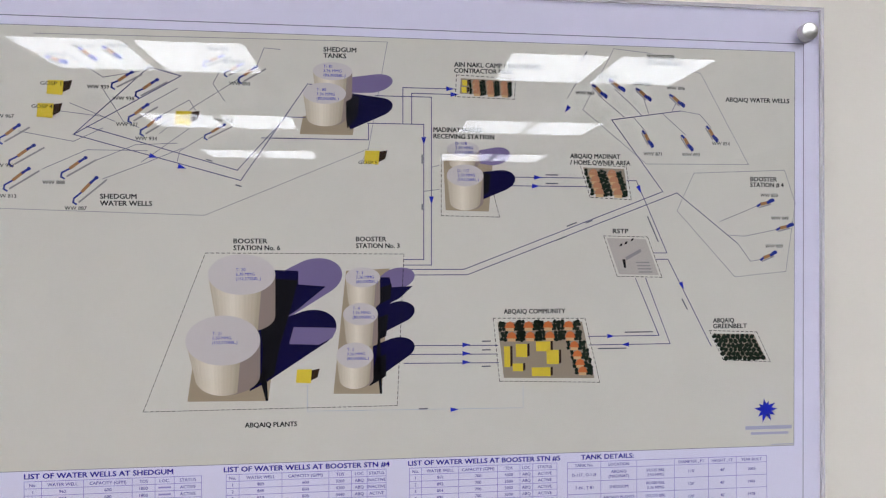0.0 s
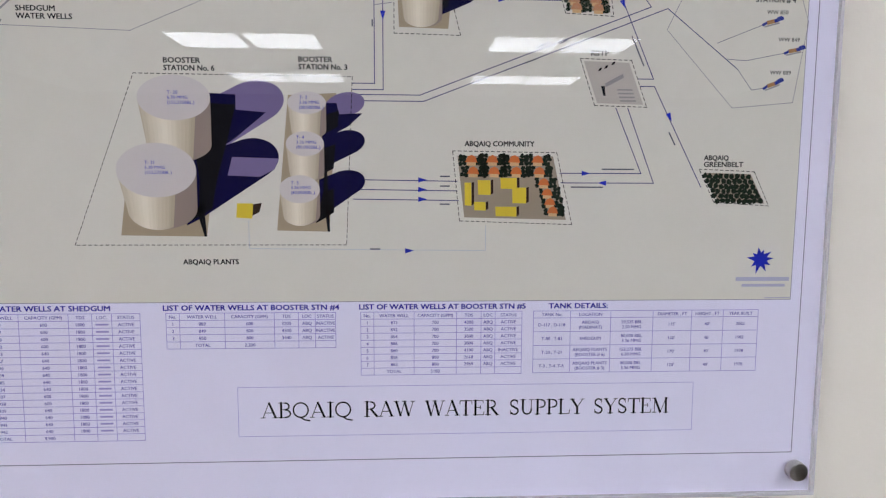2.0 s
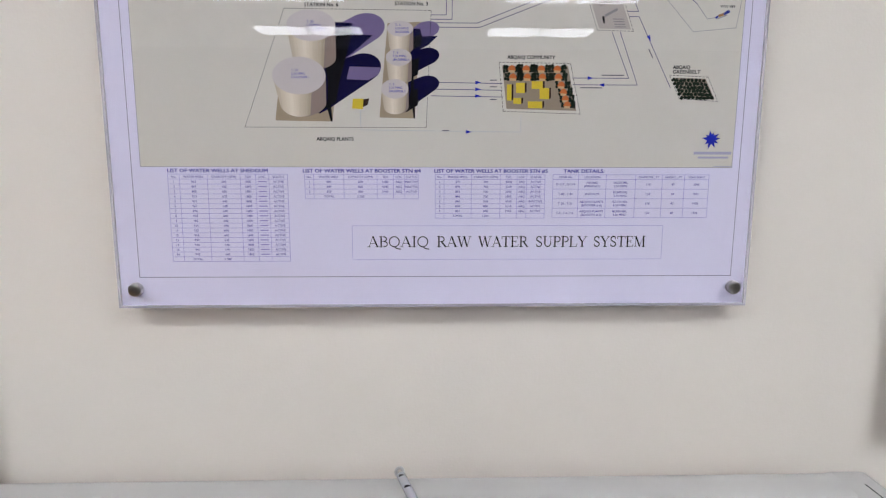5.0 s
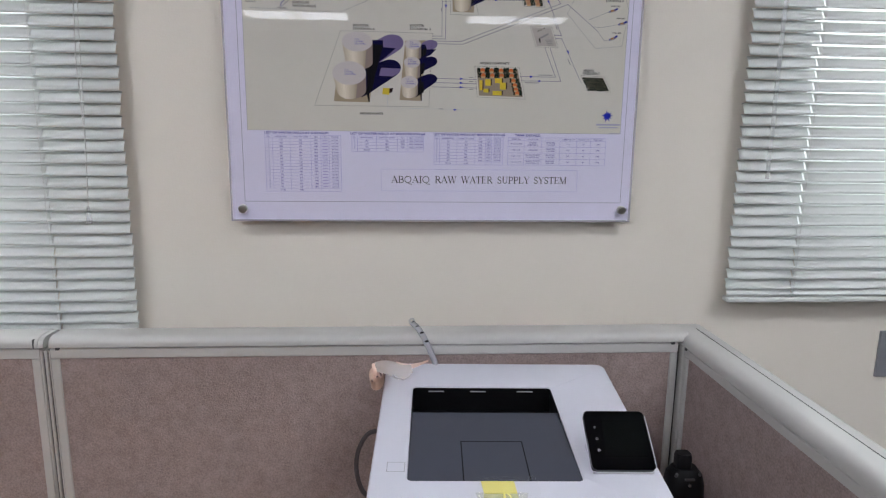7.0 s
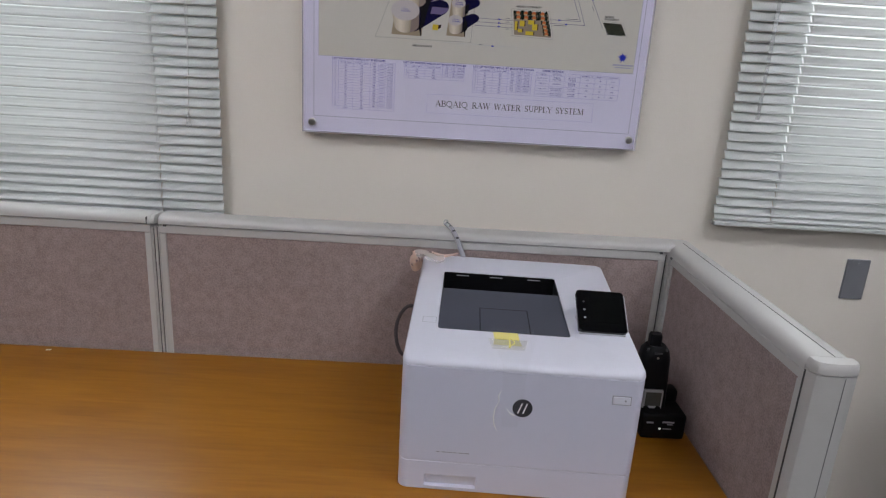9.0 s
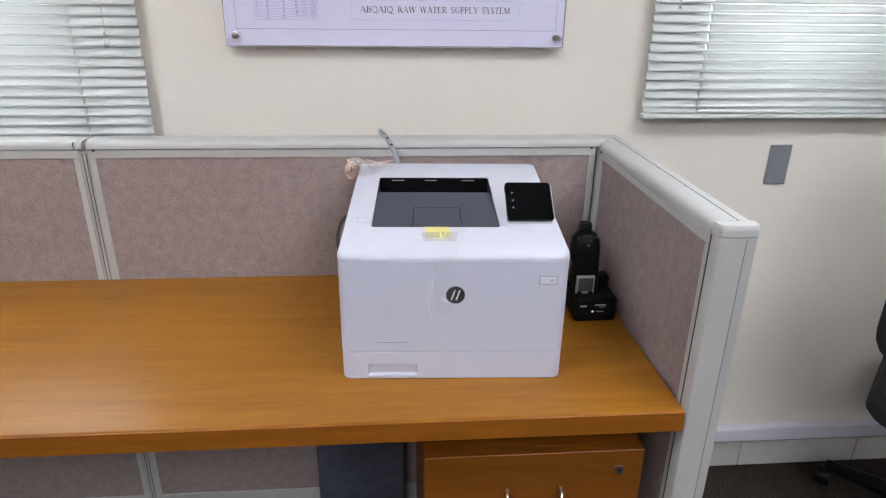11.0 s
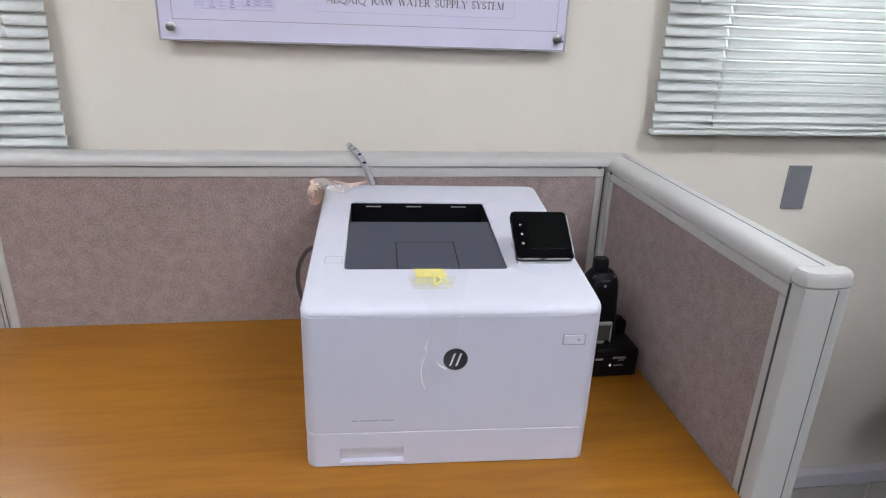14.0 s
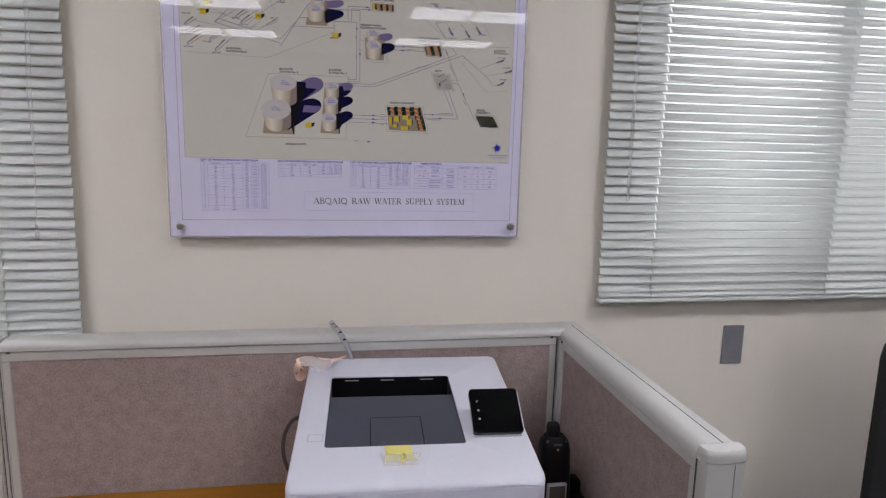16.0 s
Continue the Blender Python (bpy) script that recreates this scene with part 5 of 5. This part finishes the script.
# headings on the map
bm = bmesh.new()
for s, u0, u1, v in (("SHEDGUM", -74, -45, 1836.5), ("TANKS", -74, -54, 1831), ("AIN NAKL CAMP / INDUSTRIAL", 44, 126, 1826.5), ("CONTRACTOR PARK", 44, 99, 1821), ("MADINAT WATER", 25, 70, 1766.5), ("RECEIVING STATION", 25, 81, 1760.5),
                     ("ABQAIQ MADINAT", 153, 201, 1744.5), ("/ HOME OWNER AREA", 153, 211, 1738.5), ("BOOSTER", 228, 255, 1839.5), ("STATION # 5", 228, 262, 1834), ("ABQAIQ WATER WELLS", 306, 371, 1801),
                     ("BOOSTER", 331, 358, 1725), ("STATION # 4", 331, 365, 1719.5), ("RSTP", 194, 209, 1674.5), ("ABQAIQ", 293, 314, 1589.5), ("GREENBELT", 293, 327, 1584), ("ABQAIQ COMMUNITY", 90, 148, 1600),
                     ("BOOSTER", -152, -123, 1664.5), ("STATION No. 6", -152, -112, 1658.5), ("BOOSTER", -45, -18, 1666.5), ("STATION No. 3", -45, -6, 1660.5), ("ABQAIQ PLANTS", -142, -97, 1502), ("SHEDGUM", -264, -234, 1703), ("WATER WELLS", -264, -221, 1697)):
    words(bm, s, u0, u1, v, 4.4, 8, bold=0.042)
art("map_heading", bm, INKBLACK, "black capital headings on the map")
bm = bmesh.new()
for s, u, v in (("GOSP 5", -43, 1736), ("GOSP 1", -313, 1800), ("GOSP 4", -320, 1780), ("NGL", -198, 1774), ("WW 942", -310, 1825), ("WW 941", -288, 1833), ("WW 940", -260, 1834), ("WW 939", -275, 1798), ("WW 938", -254, 1788.5),
                ("WW 937", -251, 1766), ("WW 934", -235, 1754), ("WW 888", -311, 1715), ("WW 887", -293, 1693), ("WW 962", -171, 1771), ("WW 985", -175, 1834), ("WW 909", -161, 1823), ("WW 890", -156, 1804), ("WW 933", -352, 1729), ("WW 813", -350, 1703), ("WW 967", -352, 1771),
                ("WW 863", 158, 1804), ("WW 858", 180, 1820), ("WW 860", 214, 1814), ("WW 886", 247, 1811), ("WW 871", 224, 1748), ("WW 892", 262, 1748), ("WW 854", 292, 1759), ("WW 850", 341, 1710), ("WW 849", 352, 1688), ("WW 889", 346, 1661)):
    words(bm, s, u, u + (18 if s[0] == "W" else 17 if s[0] == "G" else 9), v, 3.4, 16, bold=0.020)
art("map_label", bm, INKBLACK, "small black labels of wells and plants")
bm = bmesh.new()
for u, v, rows in ((-150, 1640, ("T- 20", "6.30 MMG", "(152,275BBL.)")), (-170, 1584, ("T- 21", "6.30 MMG", "(152,275BBL.)")), (-45, 1637, ("T- 3", "3.36 MMG", "(80,000BBL.)")), (-48, 1605, ("T- 4", "3.36 MMG", "(80,000BBL.)")),
                   (-53, 1568, ("T- 5", "3.36 MMG", "(80,000BBL.)")), (-74, 1822, ("T- 81", "3.36 MMG", "(80,000BBL.)")), (-80, 1801, ("T- 80", "3.36 MMG", "(80,000BBL.)")), (45, 1755, ("D- 118", "2.50 MMG", "(59,525BBL.)")), (47, 1730, ("D- 117", "2.50 MMG", "(59,525BBL.)"))):
    for k, s in enumerate(rows):
        words(bm, s, u, None, v - 4.0 * k, 2.8, 25, bold=0.012)
art("tank_label", bm, BLUE, "blue lettering on the tank roofs")
# line notes too small to read: short bars
bm = bmesh.new()
for u, v, a, n in ((70, 1575, 0, 9), (70, 1567, 0, 9), (70, 1552, 0, 9), (206, 1581.5, 0, 28), (180, 1566.5, 0, 28), (12, 1514.5, 0, 8), (130, 1728.5, 0, 12), (130, 1720.5, 0, 12), (228, 1690, -66, 26), (150, 1681, 21, 10), (168, 1684, 21, 7), (140, 1668, 21, 10), (-150, 1716, -15, 5), (-175, 1738, -15, 5), (262, 1612, -62, 12), (14.5, 1745, -90, 9), (14.5, 1700, -90, 5), (163, 1835, 57, 12)):
    ca, sa = math.cos(radians(a)), math.sin(radians(a))
    for k in range(int(n / 1.6)):
        s0, s1 = k * 1.6, k * 1.6 + (1.25 if k % 4 else 0.8)
        stroke(bm, [(u + s0 * ca, v + s0 * sa), (u + s1 * ca, v + s1 * sa)], 1.1, 12)
art("line_note", bm, ink("note_ink", (0.10, 0.10, 0.13)), "tiny illegible notes as bars")
# emblem
bm = bmesh.new()
for k, (ang, ln) in enumerate(((100, 11), (70, 9), (35, 12), (5, 12), (-28, 11), (-62, 12), (-105, 13), (-140, 10), (172, 12), (140, 9))):
    a = radians(ang)
    poly(bm, [(346 + 3.6 * math.cos(a + 0.9), 1505 + 3.6 * math.sin(a + 0.9)), (346 + 3.6 * math.cos(a - 0.9), 1505 + 3.6 * math.sin(a - 0.9)), (346 + ln * math.cos(a), 1505 + ln * math.sin(a))], 20 + k)
poly(bm, ellipse(346, 1505, 4.2, 4.0, 14), 33)
art("emblem", bm, BLUE, "blue star-shaped emblem")
bm = bmesh.new()
stroke(bm, [(327, 1488), (371, 1488)], 3.4, 20)
stroke(bm, [(332, 1482.5), (368, 1482.5)], 2.4, 20)
stroke(bm, [(352, 1471.5), (375, 1471.5)], 1.0, 20)
art("emblem_bar", bm, LOGOBAR)

# tables under the map
rules, ttext, bars = bmesh.new(), bmesh.new(), bmesh.new()


def table(us, top, step, heads, rows, rows_high=None, cap=2.9):
    vs = [top - step * k for k in range(len(rows) + 2)] if rows_high is None else rows_high
    for v in vs:
        stroke(rules, [(us[0], v), (us[-1], v)], 0.42, 2)
    for u in us:
        stroke(rules, [(u, vs[0]), (u, vs[-1])], 0.42, 2)
    for r, row in enumerate([heads] + list(rows)):
        mid = (vs[r] + vs[r + 1]) / 2
        for c, cell in enumerate(row):
            if not cell:
                continue
            lines = cell.split("|")
            w = us[c + 1] - us[c]
            for k, s in enumerate(lines):
                v = mid - cap / 2 + (len(lines) - 1) * 2.2 - 4.4 * k
                if s == "~":
                    stroke(bars, [((us[c] + us[c + 1]) / 2 - 4.5, v + cap / 2), ((us[c] + us[c + 1]) / 2 + 4.5, v + cap / 2)], 1.5, 3)
                else:
                    words(ttext, s, us[c] + w * 0.03, us[c + 1] - w * 0.03, v, cap, 3, bold=0.020, middle=True)


cells = []
caps = {0: 600, 1: 600, 2: 600, 3: 600, 10: 600, 11: 600}
for k, well_no in enumerate((962, 887, 888, 813, 933, 967, 890, 909, 985, 934, 937, 938, 939, 940, 941, 942)):
    cells.append((str(k + 1), str(well_no), str(caps.get(k, 640)), "1800", "~", "ACTIVE"))
heads = ("No.", "WATER WELL", "CAPACITY (GPM)", "TDS", "LOC.", "STATUS")
table((-325, -311, -277, -237, -218, -202, -179), 1461, 6.05, heads, cells + [("", "TOTAL", "9,980", "", "", "")])
table((-158, -147, -110, -69, -49, -35, -18), 1461, 6.05, heads[:4] + ("LOC", "STATUS"), [("1", "889", "600", "3200", "ABQ", "INACTIVE"), ("2", "849", "800", "4300", "ABQ", "INACTIVE"), ("3", "850", "800", "3440", "ABQ", "ACTIVE"), ("", "TOTAL", "2,200", "", "", "")])
t5 = [(str(k + 1), w, c, d, "ABQ", s) for k, (w, c, d, s) in enumerate((("871", "700", "4300", "ACTIVE"), ("892", "700", "3500", "ACTIVE"), ("854", "700", "3000", "ACTIVE"), ("886", "700", "3000", "ACTIVE"), ("860", "700", "4100", "INACTIVE"), ("858", "800", "2618", "ACTIVE"), ("863", "800", "2969", "ACTIVE")))]
table((3, 14, 48, 84, 105, 117, 140), 1461, 6.05, heads[:4] + ("LOC", "STATUS"), t5 + [("", "TOTAL", "5100", "", "", "")])
table((150, 182, 217, 254, 288, 316, 347), 1461, 0, ("TANK No.", "LOCATION", "", "DIAMETER , FT", "HEIGHT , FT", "YEAR BUILT"),
      [("D-117 , D-118", "ABQAIQ|(MADINAT)", "59,525 BBL|2.50 MMG", "115'", "40'", "2003"), ("T-80 , T-81", "SHEDGUM", "80,000 BBL|3.36 MMG", "120'", "40'", "1983"),
       ("T-20 , T-21", "ABQAIQ PLANTS|(BOOSTER # 6)", "152,275 BBL|6.30 MMG", "170'", "40'", "1978"), ("T-3 , T-4 ,T-5", "ABQAIQ PLANTS|(BOOSTER # 3)", "80,000 BBL|3.36 MMG", "120'", "40'", "1978")],
      rows_high=(1461, 1455, 1443, 1431, 1419, 1407))
art("table_rule", rules, RULE, "thin lavender table rules")
art("table_text", ttext, TABLETXT, "small violet figures and words of the tables")
art("table_bar", bars, ink("pale_violet_ink", (0.36, 0.31, 0.62)))
bm = bmesh.new()
for s, u0, u1 in (("LIST OF WATER WELLS AT SHEDGUM", -325, -203), ("LIST OF WATER WELLS AT BOOSTER STN #4", -160, -15), ("LIST OF WATER WELLS AT BOOSTER STN #5", 2, 143), ("TANK DETAILS:", 163, 214)):
    words(bm, s, u0, u1, 1463.3, 4.6, 4, bold=0.046)
art("table_heading", bm, ink("deep_blue_heading_ink", (0.020, 0.012, 0.30)), "bold blue table headings")
bm = bmesh.new()
stroke(bm, [(-101, 1354), (292, 1354), (292, 1397), (-101, 1397), (-101, 1354)], 0.35, 2)
art("title_box", bm, RULE)
bm = bmesh.new()
K, M_, H_ = 0.125, 0.085, 0.045    # thick, middling and hair strokes, as shares of the capital height


def bow(cx, cy, rx, ry, a0, a1, n=14):
    return [(cx + rx * math.cos(radians(a0 + (a1 - a0) * k / n)), cy + ry * math.sin(radians(a0 + (a1 - a0) * k / n))) for k in range(n + 1)]


def foot(x, y, half=0.15):
    return H_, [(x - half, y), (x + half, y)]


BOT, TOP = 0.022, 0.978
SERIF = {
    "A": (0.95, [(H_, [(0.12, BOT), (0.46, 1.0)]), (K, [(0.47, 0.96), (0.82, 0.05)]), (H_, [(0.24, 0.34), (0.70, 0.34)]), foot(0.12, BOT, 0.12), foot(0.82, BOT, 0.14)]),
    "B": (0.82, [(K, [(0.20, 0.03), (0.20, 0.97)]), (H_, [(0.06, TOP), (0.46, TOP)]), (H_, [(0.06, BOT), (0.48, BOT)]), (H_, [(0.2, 0.53), (0.48, 0.53)]), (M_, bow(0.44, 0.755, 0.21, 0.21, 90, -90)), (M_, bow(0.46, 0.275, 0.26, 0.24, 90, -90))]),
    "Q": (1.02, [(M_, bow(0.5, 0.5, 0.42, 0.475, 0, 360, 30)), (M_, [(0.50, 0.02), (0.70, -0.14), (1.0, -0.20)])]),
    "I": (0.46, [(K, [(0.23, 0.03), (0.23, 0.97)]), foot(0.23, BOT, 0.17), foot(0.23, TOP, 0.17)]),
    "R": (0.92, [(K, [(0.20, 0.03), (0.20, 0.97)]), foot(0.20, BOT, 0.16), (H_, [(0.05, TOP), (0.46, TOP)]), (H_, [(0.2, 0.50), (0.48, 0.50)]), (M_, bow(0.44, 0.74, 0.24, 0.225, 90, -90)), (K, [(0.46, 0.47), (0.80, 0.04)]), foot(0.84, BOT, 0.10)]),
    "W": (1.36, [(K, [(0.16, 0.96), (0.42, 0.06)]), (H_, [(0.43, 0.02), (0.68, 0.96)]), (K, [(0.68, 0.96), (0.93, 0.06)]), (H_, [(0.94, 0.02), (1.21, 0.96)]), foot(0.16, TOP, 0.14), foot(0.66, TOP, 0.12), foot(1.21, TOP, 0.12)]),
    "T": (0.88, [(K, [(0.44, 0.03), (0.44, 0.95)]), foot(0.44, BOT, 0.16), (M_ * 0.7, [(0.05, 0.965), (0.83, 0.965)]), (H_, [(0.05, 0.96), (0.04, 0.76)]), (H_, [(0.83, 0.96), (0.84, 0.76)])]),
    "E": (0.84, [(K, [(0.20, 0.03), (0.20, 0.97)]), (H_, [(0.06, TOP), (0.70, TOP)]), (H_, [(0.06, BOT), (0.74, BOT)]), (H_, [(0.2, 0.52), (0.54, 0.52)]), (H_, [(0.70, TOP), (0.71, 0.80)]), (H_, [(0.74, BOT), (0.78, 0.22)]), (H_, [(0.54, 0.42), (0.54, 0.62)])]),
    "S": (0.72, [(M_, bow(0.35, 0.745, 0.23, 0.23, 40, 250)), (K * 0.9, [(0.27, 0.55), (0.47, 0.42)]), (M_, bow(0.36, 0.25, 0.24, 0.225, 70, -145)), (H_, [(0.55, 0.96), (0.56, 0.74)]), (H_, [(0.11, 0.04), (0.10, 0.28)])]),
    "U": (0.98, [(K, [(0.20, 0.97), (0.20, 0.34)]), (M_, bow(0.48, 0.34, 0.28, 0.31, 180, 360)), (H_, [(0.76, 0.34), (0.76, 0.97)]), foot(0.20, TOP, 0.16), foot(0.76, TOP, 0.14)]),
    "P": (0.78, [(K, [(0.20, 0.03), (0.20, 0.97)]), foot(0.20, BOT, 0.16), (H_, [(0.05, TOP), (0.44, TOP)]), (H_, [(0.2, 0.46), (0.44, 0.46)]), (M_, bow(0.44, 0.72, 0.25, 0.245, 90, -90))]),
    "L": (0.82, [(K, [(0.20, 0.03), (0.20, 0.97)]), foot(0.20, TOP, 0.16), (H_, [(0.05, BOT), (0.74, BOT)]), (H_, [(0.74, BOT), (0.78, 0.26)])]),
    "Y": (0.95, [(K, [(0.14, 0.96), (0.47, 0.45)]), (H_, [(0.82, 0.96), (0.48, 0.45)]), (K, [(0.47, 0.46), (0.47, 0.03)]), foot(0.14, TOP, 0.14), foot(0.82, TOP, 0.12), foot(0.47, BOT, 0.16)]),
    "M": (1.20, [(H_, [(0.18, 0.03), (0.20, 0.97)]), (K, [(0.21, 0.94), (0.59, 0.06)]), (H_, [(0.60, 0.02), (0.98, 0.96)]), (K, [(1.0, 0.03), (0.98, 0.97)]), foot(0.18, BOT, 0.12), foot(1.0, BOT, 0.15), foot(0.14, TOP, 0.10), foot(1.04, TOP, 0.10)]),
}
for s, u0, u1 in (("ABQAIQ", -82, -5), ("RAW", 5, 49), ("WATER", 57, 121), ("SUPPLY", 130, 196), ("SYSTEM", 204, 271)):
    adv = sum(SERIF[c][0] for c in s)
    k = (u1 - u0) / adv
    for c in s:
        for j, (w, pts) in enumerate(SERIF[c][1]):
            stroke(bm, [(u0 + a * k, 1370 + b * 13.4) for a, b in pts], w * 14.6, 4 + 0.5 * j)
        u0 += SERIF[c][0] * k
art("title", bm, INKBLACK, "large black title ABQAIQ RAW WATER SUPPLY SYSTEM")
